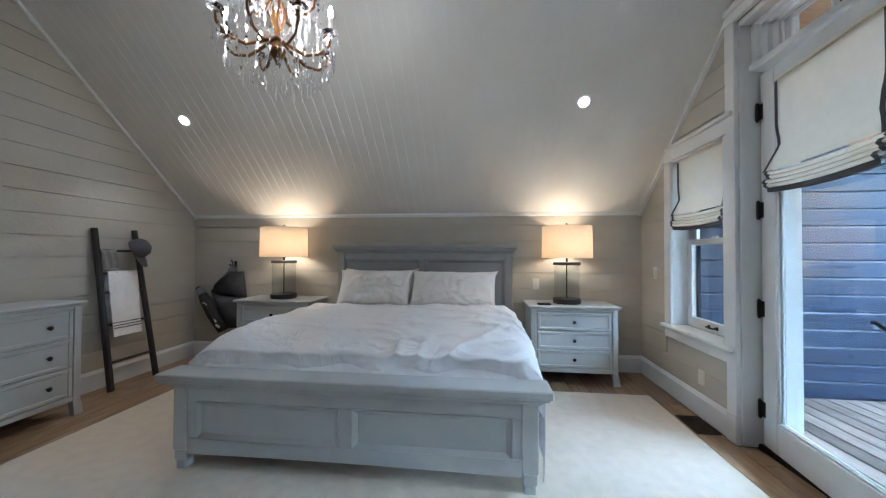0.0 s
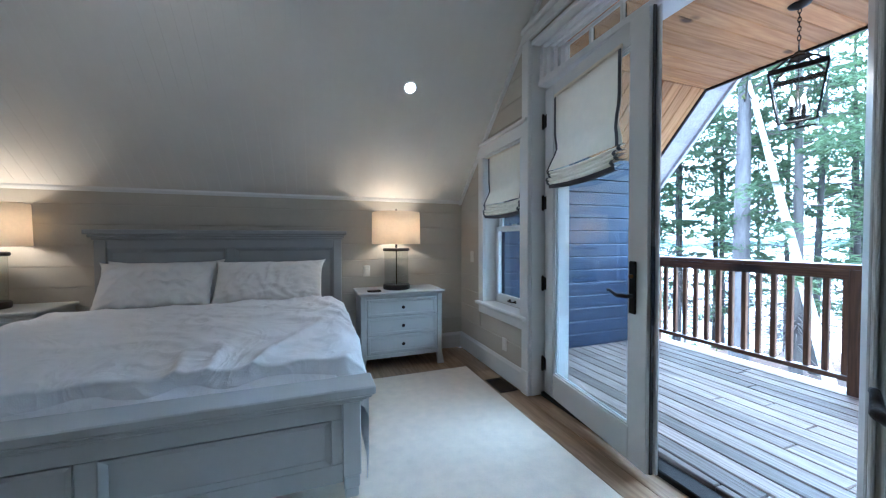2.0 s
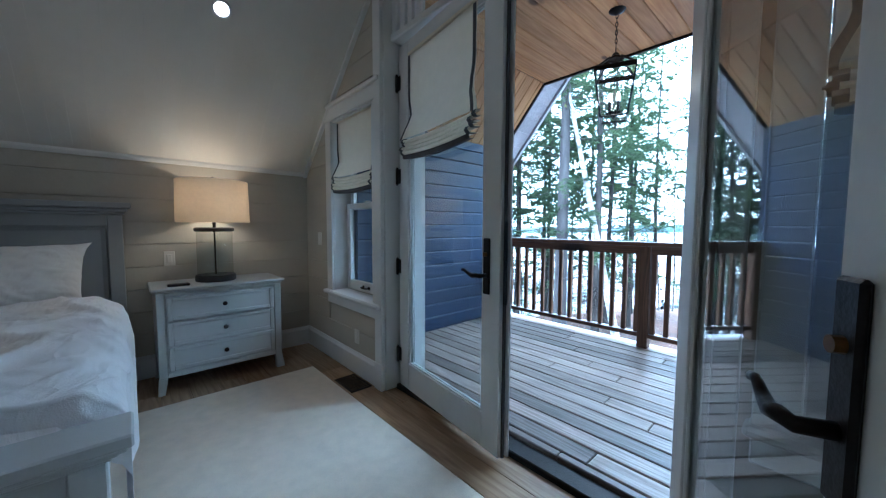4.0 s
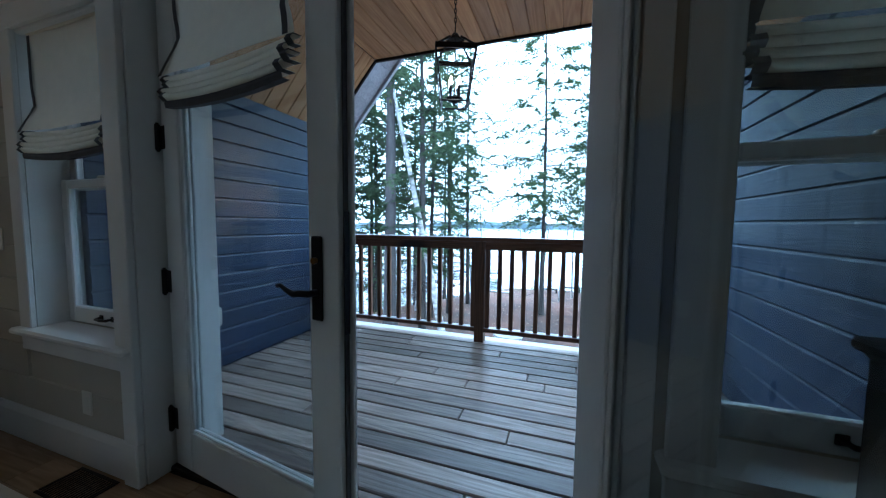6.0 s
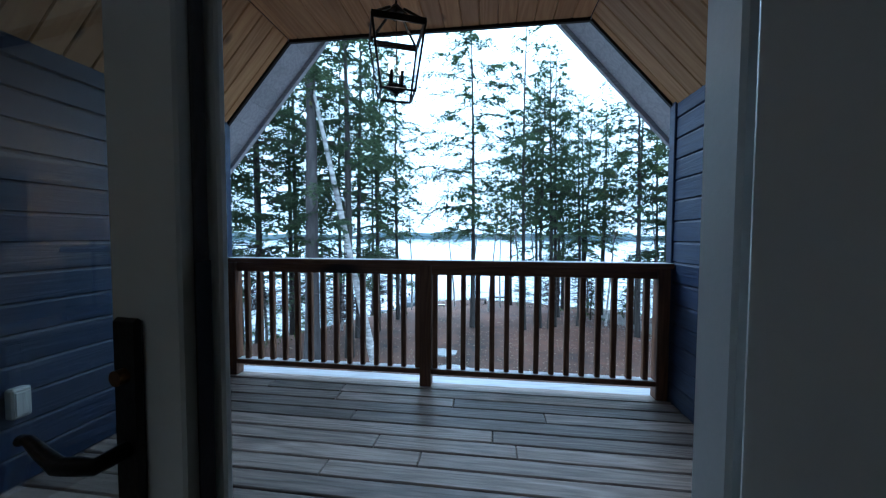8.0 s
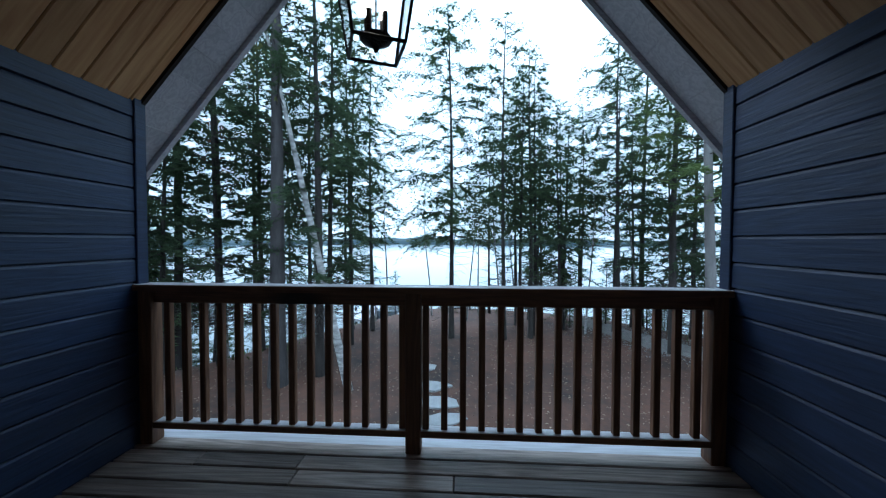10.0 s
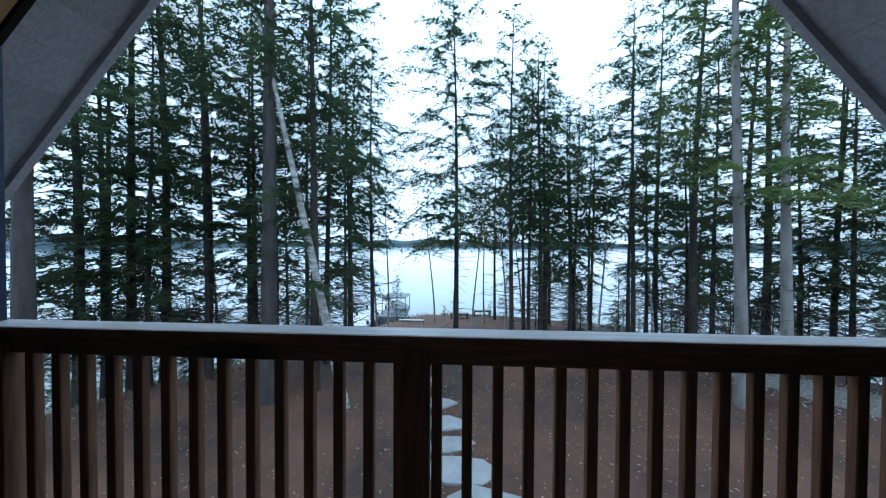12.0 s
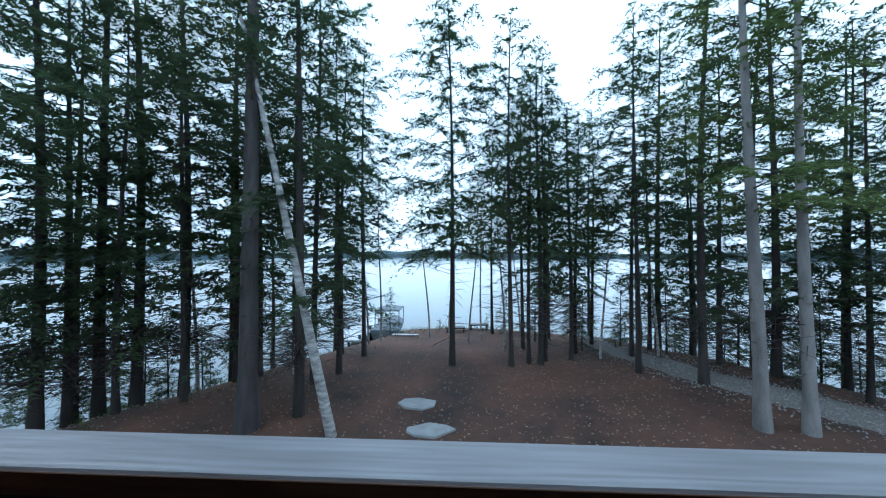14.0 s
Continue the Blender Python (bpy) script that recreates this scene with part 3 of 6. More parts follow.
def french_door(name, label, m, mirror, W, reach=1.0, astragal=False):
    """A glazed leaf: hinge edge at the origin, running along +y (mirror 1) or -y (-1); x points out of the room."""
    d = thing(name, label, "door", m, kind="structure")
    Z0, Z1, T = 0.03, 2.40, 0.045
    st, top, low = 0.125, 0.13, 0.185

    def bx(s, x0, x1, a, b, z0, z1, c=0.004):
        a, b = (a, b) if mirror > 0 else (-b, -a)
        return s.box(x0, x1, a, b, z0, z1, c)
    s = Shape()
    bx(s, 0, T, 0.002, st, Z0, Z1)
    bx(s, 0, T, W - st, W, Z0, Z1)
    bx(s, 0.001, T - 0.001, st, W - st, Z0, Z0 + low)
    bx(s, 0.001, T - 0.001, st, W - st, Z1 - top, Z1)
    for xa in (0.006, T - 0.018):
        bx(s, xa, xa + 0.012, st, st + 0.014, Z0 + low, Z1 - top)
        bx(s, xa, xa + 0.012, W - st - 0.014, W - st, Z0 + low, Z1 - top)
        bx(s, xa, xa + 0.012, st + 0.014, W - st - 0.014, Z0 + low, Z0 + low + 0.014)
        bx(s, xa, xa + 0.012, st + 0.014, W - st - 0.014, Z1 - top - 0.014, Z1 - top)
    part("door_leaf", s, M_TRIM, d)
    p = part("pane", bx(Shape(), 0.020, 0.025, st, W - st, Z0 + low, Z1 - top, 0.0005), M_GLASS, d)
    p.visible_shadow = False
    part("weather_strip", bx(Shape(), 0.018, T - 0.008, W + 0.001, W + 0.010, Z0, Z1, 0.002), M_TAPE, d)
    for hz in (0.255, 0.893, 1.526, 2.16):
        h = Shape()
        yy = -0.004 * mirror
        h.tube([(-0.012, yy, hz - 0.055), (-0.012, yy, hz + 0.055)], 0.0105, 12)
        h.tube([(-0.012, yy, hz - 0.062), (-0.012, yy, hz + 0.062)], 0.006, 10)
        bx(h, -0.003, -0.0005, 0.0, 0.03, hz - 0.05, hz + 0.05, 0.001)
        part("hinge", h, M_BLACK, d, "dark bronze butt hinge")
    for face, sgn in ((0.0, -1), (T, 1)):
        lock = bx(Shape(), min(face, face + sgn * 0.012), max(face, face + sgn * 0.012), W - 0.112, W - 0.064, 0.84, 1.12, 0.005)
        plate = part("lock_plate", lock, M_BLACK, d, "tall dark bronze lock plate")
        hy, k = (W - 0.088) * mirror, -mirror
        pts = [(face + sgn * 0.012, hy, 0.935), (face + sgn * 0.05, hy, 0.935), (face + sgn * 0.058, hy + k * 0.02, 0.938), (face + sgn * 0.058, hy + k * 0.05 * reach, 0.932),
               (face + sgn * 0.056, hy + k * 0.085 * reach, 0.942), (face + sgn * 0.055, hy + k * 0.115 * reach, 0.956), (face + sgn * 0.055, hy + k * 0.13 * reach, 0.953)]
        part("lever", Shape().tube(pts, [0.012, 0.011, 0.012, 0.011, 0.009, 0.007, 0.008], 10), M_BLACK, plate, "wavy dark bronze lever", True)
        part("thumb_turn", Shape().lathe([(0.0, 0.0), (0.011, 0.0), (0.011, 0.012), (0.0, 0.012)], (0, 0, 0), 14), M_BRASS, plate).matrix_basis = pose(face + sgn * 0.012, hy, 1.04, 0, sgn * 90, 0)
    s = bx(Shape(), 0.010, T - 0.010, W + 0.012, W + 0.015, 0.80, 1.20, 0.001)
    part("strike_plate", s, M_BLACK, d)
    if astragal:
        part("astragal", bx(Shape(), T + 0.0005, T + 0.016, W - 0.03, W + 0.020, Z0, Z1, 0.004), M_TRIM, d, "white meeting strip")
    return d


french_door("door_1", "white glazed french door leaf standing slightly ajar", pose(3.045, 3.006, 0, 0, 0, -7.0), -1, 1.015, astragal=True)
french_door("door_2", "white glazed french door leaf swung wide open into the room", pose(2.985, 1.243, 0, 0, 0, 115.5), 1, 0.89, 0.8)


# ---- roman blinds ----
def roman_blind(label, x, y0, y1, ztop, zbot, sag, group):
    b = thing("roman_blind", label, "blind", group=group)
    w = y1 - y0
    ny, nz = 16, 14
    zf = zbot + 0.13

    def side(t):
        return sag * (0.75 * max(0.0, (t - 0.8) / 0.2) - 0.45 * math.exp(-((t - 0.70) / 0.12) ** 2))
    s = Shape()
    pts = []
    for i in range(nz + 1):
        t = i / nz
        z = ztop + (zf - ztop) * t
        bulge = 0.045 * max(0, t - 0.72) / 0.28
        for j in range(ny + 1):
            u = j / ny
            edge = abs(2 * u - 1) ** 6
            pts.append((x - 0.006 - bulge * (1 - 0.3 * edge) - 0.004 * math.sin(u * 9 + t * 5), y0 + w * u + (2 * u - 1) * side(t), z - 0.012 * (1 - (2 * u - 1) ** 2) * t))
    s.add(pts, [(i * (ny + 1) + j, i * (ny + 1) + j + 1, (i + 1) * (ny + 1) + j + 1, (i + 1) * (ny + 1) + j) for i in range(nz) for j in range(ny)])
    part("cloth", s, M_CANVASBLIND, b, "", True)
    part("head_rail", Shape().box(x - 0.016, x, y0, y1, ztop - 0.004, ztop + 0.02), M_CANVASBLIND, b)
    for k in range(4):
        zz = zbot + 0.035 + 0.026 * k
        dep = 0.058 - 0.007 * k
        spread = sag * (0.1, 0.6, 0.15, 0.7)[k]
        f = Shape()
        rows = []
        for j in range(ny + 1):
            u = j / ny
            yy = y0 - spread + (w + 2 * spread) * u
            dip = -0.016 * (1 - (2 * u - 1) ** 2)
            rows += [(x - 0.004, yy, zz + dip + 0.02), (x - dep, yy, zz + dip + 0.014), (x - dep - 0.01, yy, zz + dip), (x - dep + 0.004, yy, zz + dip - 0.012), (x - 0.004, yy, zz + dip - 0.006)]
        f.add(rows, [(j * 5 + i, j * 5 + i + 1, j * 5 + 5 + i + 1, j * 5 + 5 + i) for j in range(ny) for i in range(4)])
        part("fold", f, M_CANVASBLIND, b, "", True)
        for yy, sg in ((y0 - spread, 1), (y1 + spread, -1)):
            tape = []
            for a in (yy - sg * 0.002, yy + sg * 0.027):
                tape += [(x - 0.004, a, zz + 0.023), (x - dep - 0.002, a, zz + 0.017), (x - dep - 0.013, a, zz), (x - dep + 0.003, a, zz - 0.0145), (x - 0.004, a, zz - 0.009)]
            part("fold_ribbon", Shape().add(tape, [(i, i + 1, i + 6, i + 5) for i in range(4)]), M_TAPE, b)
    for e, sg in ((y0, 1), (y1, -1)):
        pts, nn = [], 14
        for i in range(nn + 1):
            t = i / nn
            bulge = 0.045 * max(0, t - 0.72) / 0.28
            yy = e - sg * side(t)
            z = ztop + (zf - 0.01 - ztop) * t
            pts += [(x - 0.012 - bulge, yy + sg * 0.028, z), (x - 0.012 - bulge, yy + sg * 0.002, z)]
        part("ribbon", Shape().add(pts, [(2 * i, 2 * i + 1, 2 * i + 3, 2 * i + 2) for i in range(nn)]), M_TAPE, b, "charcoal ribbon edge", True)
    rows = []
    for j in range(ny + 1):
        u = j / ny
        dip = -0.02 * (1 - (2 * u - 1) ** 2)
        yy = y0 + w * u
        rows += [(x - 0.05, yy, zbot + 0.028 + dip), (x - 0.054, yy, zbot + 0.012 + dip), (x - 0.05, yy, zbot - 0.004 + dip), (x - 0.02, yy, zbot + dip)]
    part("hem_ribbon", Shape().add(rows, [(j * 4 + i, j * 4 + i + 1, j * 4 + 5 + i, j * 4 + 4 + i) for j in range(ny) for i in range(3)]), M_TAPE, b, "charcoal ribbon hem")
    return b


GB = "roman blinds at the lake side"
door_blind = roman_blind("ivory roman blind with charcoal ribbon, half raised on the glazed door", 3.043, 2.165, 2.85, 2.285, 1.62, 0.05, GB)
door_blind.matrix_basis = pose(3.045, 3.006, 0, 0, 0, -7.0) @ pose(-3.045, -3.006, 0)
roman_blind("ivory roman blind with charcoal ribbon, half raised in the window", 2.972, WIN_L[0] + 0.03, WIN_L[1] - 0.04, 2.045, 1.46, 0.035, GB)
roman_blind("ivory roman blind with charcoal ribbon, half raised by the open door", 2.972, WIN_R[0] + 0.04, WIN_R[1] - 0.03, 2.045, 1.46, 0.035, GB)


# ---- furniture ----
def raised_panel(x0, x1, z0, z1, y, mat, parent):
    """A sunk field with a mitred moulding on each side, on a front that faces -y."""
    field = part("panel", Shape().box(x0, x1, y, y + 0.012, z0, z1, 0.003), mat, parent)
    k = 0.024
    for c in (((x0, z0), (x1, z0), (x1 - k, z0 + k), (x0 + k, z0 + k)), ((x1, z0), (x1, z1), (x1 - k, z1 - k), (x1 - k, z0 + k)),
              ((x1, z1), (x0, z1), (x0 + k, z1 - k), (x1 - k, z1 - k)), ((x0, z1), (x0, z0), (x0 + k, z0 + k), (x0 + k, z1 - k))):
        depth = (0.016, 0.016, 0.003, 0.003)
        pts = [(u, y - d, w) for (u, w), d in zip(c, depth)] + [(u, y + 0.001, w) for u, w in c]
        part("moulding", Shape().add(pts, [(0, 1, 2, 3), (7, 6, 5, 4), (0, 4, 5, 1), (1, 5, 6, 2), (2, 6, 7, 3), (3, 7, 4, 0)]), mat, field)


bed = thing("bed", "blue-grey painted wooden bed with panelled footboard and headboard", "bed")
FX0, FX1, FY = -0.49, 1.545, 2.37
s = Shape()
for x in (FX0, FX1 - 0.085):
    for zz, wd in ((0.0, 0.012), (0.06, 0.006), (0.12, 0.0)):
        s.box(x + wd, x + 0.085 - wd, FY + wd, FY + 0.085 - wd, zz, zz + 0.0601 if zz < 0.12 else 0.475, 0.005)
    leg = part("leg", s, M_GREY, bed)
    s = Shape()
a, b = FX0 + 0.085, FX1 - 0.085
mid = (a + b) / 2
footboard = part("footboard", Shape().box(a, b, FY + 0.022, FY + 0.06, 0.13, 0.475, 0.002), M_GREY, bed)
part("top_rail", Shape().box(a, b, FY + 0.008, FY + 0.023, 0.40, 0.475, 0.003), M_GREY, footboard)
for x0, x1 in ((a, a + 0.05), (mid - 0.035, mid + 0.035), (b - 0.05, b)):
    part("stile", Shape().box(x0, x1, FY + 0.009, FY + 0.023, 0.188, 0.40, 0.003), M_GREY, footboard)
n = 14
low = [(b - (b - a) * i / n, 0.10 + 0.008 * math.sin(math.pi * i / n)) for i in range(1, n)]
part("bottom_rail", Shape().prism([(a, 0.10)] + [(a, 0.186), (b, 0.186), (b, 0.10)] + low, "y", FY + 0.0075, FY + 0.0235), M_GREY, footboard)
for x0, x1 in ((a + 0.05, mid - 0.035), (mid + 0.035, b - 0.05)):
    raised_panel(x0 + 0.004, x1 - 0.004, 0.19, 0.396, FY + 0.021, M_GREY, bed)
s = Shape()
for z0, z1, o in ((0.475, 0.49, 0.012), (0.49, 0.505, 0.028), (0.505, 0.522, 0.048), (0.522, 0.562, 0.062)):
    s.box(FX0 - o, FX1 + o, FY - o, FY + 0.085 + o * 0.5, z0, z1 + 0.0005, 0.006)
part("foot_crown", s, M_GREY, bed)
# headboard, its shade put into the darker M_HEAD
HX0, HX1, HY = -0.36, 1.585, 4.335
s = Shape()
for x in (HX0, HX1 - 0.08):
    s.box(x, x + 0.08, HY, HY + 0.075, 0, 1.25, 0.004)
s.box(HX0 + 0.08, HX1 - 0.08, HY + 0.02, HY + 0.06, 0.35, 1.25, 0.002)
s.box(HX0 + 0.08, HX1 - 0.08, HY + 0.008, HY + 0.021, 1.17, 1.25, 0.003)
hm = (HX0 + HX1) / 2
s.box(hm - 0.035, hm + 0.035, HY + 0.008, HY + 0.021, 0.35, 1.17, 0.003)
part("headboard", s, M_HEAD, bed, "grey headboard with shade held in its colour")
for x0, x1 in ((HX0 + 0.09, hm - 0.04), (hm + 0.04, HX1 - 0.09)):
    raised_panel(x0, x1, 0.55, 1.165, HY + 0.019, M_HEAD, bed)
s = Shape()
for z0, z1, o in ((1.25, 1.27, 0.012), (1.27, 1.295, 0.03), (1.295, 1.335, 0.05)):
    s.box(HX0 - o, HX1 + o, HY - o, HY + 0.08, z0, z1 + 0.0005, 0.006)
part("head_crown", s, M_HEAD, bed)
for x in (FX0 + 0.02, FX1 - 0.045):
    part("side_rail", Shape().box(x, x + 0.025, FY + 0.085, HY, 0.2, 0.36), M_GREY, bed)
part("mattress", Shape().box(FX0 + 0.06, FX1 - 0.06, FY + 0.09, HY - 0.01, 0.30, 0.60, 0.05), M_LINEN, bed)


def cloth_noise(x, y, k):
    return noise.noise((x * k, y * k, 3.1))


# duvet: a sheet draped over the mattress, with creases
duvet = Shape()
nu, nv = 150, 130
U0, U1, V0, V1 = FX0 - 0.03, FX1 + 0.03, FY + 0.135, 3.92
pts = []
for i in range(nv + 1):
    g = -0.16 + 1.16 * i / nv
    v = V0 + (V1 - V0) * max(0, g)
    fall = max(0, -g) * (V1 - V0)
    for j in range(nu + 1):
        q = -0.22 + 1.44 * j / nu
        u = U0 + (U1 - U0) * min(1, max(0, q))
        over = max(0, -q, q - 1) * (U1 - U0)
        ed = min(q, 1 - q) * (U1 - U0)
        rnd = max(0.0, 1 - max(0, ed) / 0.16)
        z = 0.735 - 0.075 * rnd ** 2 - over * 0.95
        front = max(0.0, 1 - (v - V0) / 0.40)
        z -= 0.085 * front ** 2 + fall * 0.85
        warp = cloth_noise(u + over, v, 1.3)
        cr = 1 - abs(noise.noise((u * 2.6 + warp, v * 3.1 + warp * 1.5, over * 3.0)))
        cr2 = 1 - abs(noise.noise((u * 6.0 + warp * 2, v * 4.2 - warp, 7.7 + over * 5)))
        k = 0.35 + 0.65 * max(0, min(1, (u - 0.3) / 0.8))
        z += (0.034 * (cr ** 6 - 0.25) + 0.016 * (cr2 ** 8)) * (k if over == 0 else 0.5) + 0.012 * warp
        side = -1 if q < 0 else 1
        wave = 0.020 * math.sin(v * 9 + 2 * warp) * min(1, over / 0.15) if over > 0 else 0
        x = u + side * (0.022 * min(1, over / 0.06) + wave) if over > 0 else u
        pts.append((x, v - (0.012 * math.sin(u * 14 + warp * 3) + 0.012) * min(1, fall / 0.08) + (0.006 * cr2 ** 4 if fall > 0 else 0), z))
duvet.add(pts, [(i * (nu + 1) + j, i * (nu + 1) + j + 1, (i + 1) * (nu + 1) + j + 1, (i + 1) * (nu + 1) + j) for i in range(nv) for j in range(nu)])
ob = solid("duvet", duvet, M_LINEN, "rumpled white cotton duvet spread over the bed", "duvet", "thing", True)


def pillow(label, m, seed, half=0.39):
    """A soft pillow with pulled-out corners and creases that fan from its seams."""
    s, nn = Shape(), 44
    pts = []
    for sgn in (1, -1):
        for i in range(nn + 1):
            for j in range(nn + 1):
                u, v = 2 * i / nn - 1, 2 * j / nn - 1
                puff = max(0, (1 - abs(u) ** 3.2) * (1 - abs(v) ** 3.2)) ** 0.62
                fan = noise.noise((u * 1.4 + seed, v * 0.9 + 0.4 * u, sgn * 2.0))
                cr = (1 - abs(noise.noise((u * 3.1 + seed + fan, v * 1.5 + fan * 1.2, sgn * 2.0)))) ** 5
                cr2 = (1 - abs(noise.noise((u * 6.0 + 2 * fan, v * 3.4 + seed, 5.0)))) ** 7
                seam = 0.010 * noise.noise((u * 7, v * 7, seed)) * max(abs(u), abs(v)) ** 6
                pts.append((half * u * (1 - 0.09 * (1 - v ** 4)), 0.245 * v * (1 - 0.12 * (1 - u ** 4)), sgn * (0.098 * puff + (0.030 * cr + 0.013 * cr2) * puff) + seam))
    k = (nn + 1) ** 2
    faces = [(o + i * (nn + 1) + j, o + i * (nn + 1) + j + 1, o + (i + 1) * (nn + 1) + j + 1, o + (i + 1) * (nn + 1) + j) for o in (0, k) for i in range(nn) for j in range(nn)]
    s.add(pts, faces)
    ob = new("pillow", raw_mesh("pillow", s, M_PILLOW))
    bm = bmesh.new()
    bm.from_mesh(ob.data)
    bmesh.ops.remove_doubles(bm, verts=bm.verts, dist=0.0005)
    bmesh.ops.recalc_face_normals(bm, faces=bm.faces)
    bm.to_mesh(ob.data)
    bm.free()
    ob.data.polygons.foreach_set("use_smooth", [True] * len(ob.data.polygons))
    ob.matrix_basis = m
    return tagged(ob, label, "pillow", "pillows on the bed")


pillow("plump cream pillow leaning on the headboard", pose(0.14, 4.11, 0.86, 58, 0, 2), 1.0, 0.41)
pillow("creased white pillow leaning on the headboard", pose(0.965, 4.10, 0.86, 56, 0, -3), 8.0, 0.465)
pillow("cream pillow tucked behind at the headboard", pose(0.16, 4.22, 0.85, 68, 0, 0), 4.0, 0.42)


def drawer_chest(name, label, category, m, W, D, H, rows, cols, knob, group="", mat=None):
    """A chest with tapered feet, moulded top and framed drawers; its front faces -y, centred on x."""
    c, mat = thing(name, label, category, m, group), mat or M_GREY
    x0, x1 = -W / 2, W / 2
    s = Shape().box(x0, x1, 0.012, D, 0.115, H - 0.035, 0.004)
    for x in (x0, x1 - 0.05):
        s.box(x, x + 0.05, 0.0, 0.05, 0.115, H - 0.035, 0.004)
    s.box(x0 + 0.05, x1 - 0.05, 0.002, 0.013, 0.115, 0.15, 0.003).box(x0 + 0.05, x1 - 0.05, 0.002, 0.013, H - 0.055, H - 0.035, 0.003)
    part("body", s, mat, c)
    for x, dx in ((x0, 1), (x1, -1)):
        for y in (0.0, D - 0.05):
            a, b = (x, x + 0.05) if dx > 0 else (x - 0.05, x)
            o = -0.008 * dx
            f = Shape().add([(a + o, y, 0), (b + o - 0.012 * dx, y, 0), (b + o - 0.012 * dx, y + 0.04, 0), (a + o, y + 0.04, 0), (a, y, 0.116), (b, y, 0.116), (b, y + 0.05, 0.116), (a, y + 0.05, 0.116)],
                            [(0, 3, 2, 1), (4, 5, 6, 7), (0, 1, 5, 4), (1, 2, 6, 5), (2, 3, 7, 6), (3, 0, 4, 7)])
            part("foot", f, mat, c)
    s = Shape()
    for z0, z1, o in ((H - 0.035, H - 0.022, 0.008), (H - 0.022, H, 0.026)):
        s.box(x0 - o, x1 + o, -o, D, z0, z1 + 0.0004, 0.006)
    part("top", s, mat, c)
    z0, z1 = 0.155, H - 0.06
    dh = (z1 - z0) / rows
    dw = (W - 0.11) / cols
    for r in range(rows):
        for q in range(cols):
            a, b = x0 + 0.055 + dw * q + 0.004, x0 + 0.055 + dw * (q + 1) - 0.004
            u, w = z0 + dh * r + 0.006, z0 + dh * (r + 1) - 0.006
            s = Shape().box(a, b, 0.004, 0.03, u, w, 0.003)
            for e, f, g, h in ((a, a + 0.028, u, w), (b - 0.028, b, u, w), (a + 0.028, b - 0.028, u, u + 0.028), (a + 0.028, b - 0.028, w - 0.028, w)):
                s.box(e, f, -0.005, 0.0045, g, h, 0.004)
            drawer = part("drawer", s, mat, c)
            xs = ((a + b) / 2,) if knob == 1 else (a + (b - a) * 0.1, a + (b - a) * 0.9)
            for xx in xs:
                kn = part("knob", Shape().lathe([(0.0, 0.0), (0.007, 0.0), (0.006, 0.012), (0.014, 0.018), (0.0165, 0.026), (0.012, 0.033), (0.0, 0.035)], sides=16), M_BLACK, drawer, "round dark bronze knob", True)
                kn.matrix_basis = pose(xx, 0.004, (u + w) / 2, 90, 0, 0)
    return c


GN = "nightstands beside the bed"
drawer_chest("nightstand", "blue-grey three-drawer nightstand holding a lamp beside the bed", "nightstand", pose(2.13, 3.975, 0), 0.80, 0.44, 0.745, 3, 1, 1, GN)
drawer_chest("nightstand", "blue-grey three-drawer nightstand half hidden behind the bed", "nightstand", pose(-0.92, 3.975, 0), 0.80, 0.44, 0.745, 3, 1, 1, GN)
drawer_chest("dresser", "wide blue-grey dresser with three rows of drawers", "dresser", pose(-1.815, 2.12, 0, 0, 0, 90), 1.62, 0.39, 0.865, 3, 1, 2)


def table_lamp(label, x, y, z):
    t = thing("table_lamp", label, "lamp", pose(x, y, z), "table lamps on the nightstands")
    part("base", Shape().lathe([(0, 0), (0.132, 0), (0.136, 0.008), (0.136, 0.04), (0.130, 0.048), (0, 0.048)], sides=40), M_BLACKWOOD, t)
    part("glass_body", Shape().lathe([(0.118, 0.048), (0.120, 0.06), (0.120, 0.375), (0.118, 0.385)], sides=40), M_LAMPGLASS, t, "clear seeded glass cylinder", True)
    part("cap", Shape().lathe([(0, 0.385), (0.130, 0.385), (0.134, 0.392), (0.134, 0.408), (0.126, 0.416), (0, 0.416)], sides=40), M_BLACKWOOD, t)
    part("stem", Shape().tube([(0, 0, 0.05), (0, 0, 0.39)], 0.006, 10), M_BLACK, t)
    part("neck", Shape().tube([(0, 0, 0.414), (0, 0, 0.49)], 0.011, 12), M_BLACK, t)
    part("shade", Shape().lathe([(0.243, 0.455), (0.245, 0.46), (0.240, 0.77), (0.238, 0.775), (0.235, 0.77), (0.240, 0.46), (0.243, 0.455)], sides=56), M_SHADE, t, "warm lit linen drum shade", True)
    s = Shape().tube([(-0.237, 0, 0.762), (0.237, 0, 0.762)], 0.003, 6).tube([(0, -0.237, 0.762), (0, 0.237, 0.762)], 0.003, 6).tube([(0, 0, 0.49), (0, 0, 0.79)], 0.004, 8)
    part("harp", s, M_BLACK, t)
    part("finial", Shape().lathe([(0, 0), (0.009, 0.003), (0.012, 0.012), (0.006, 0.022), (0, 0.026)], (0, 0, 0.785), 12), M_BLACK, t, "", True)
    part("bulb", Shape().lathe([(0.0, 0.0), (0.013, 0.0), (0.015, 0.02), (0.028, 0.05), (0.030, 0.066), (0.02, 0.088), (0, 0.095)], (0.07, 0, 0.50), 16), M_BULB, t, "", True)
    return t


table_lamp("clear glass cylinder lamp, lit, on the nightstand", 2.115, 4.19, 0.746)
table_lamp("clear glass cylinder lamp, lit, on the half-hidden nightstand", -0.92, 4.19, 0.746)

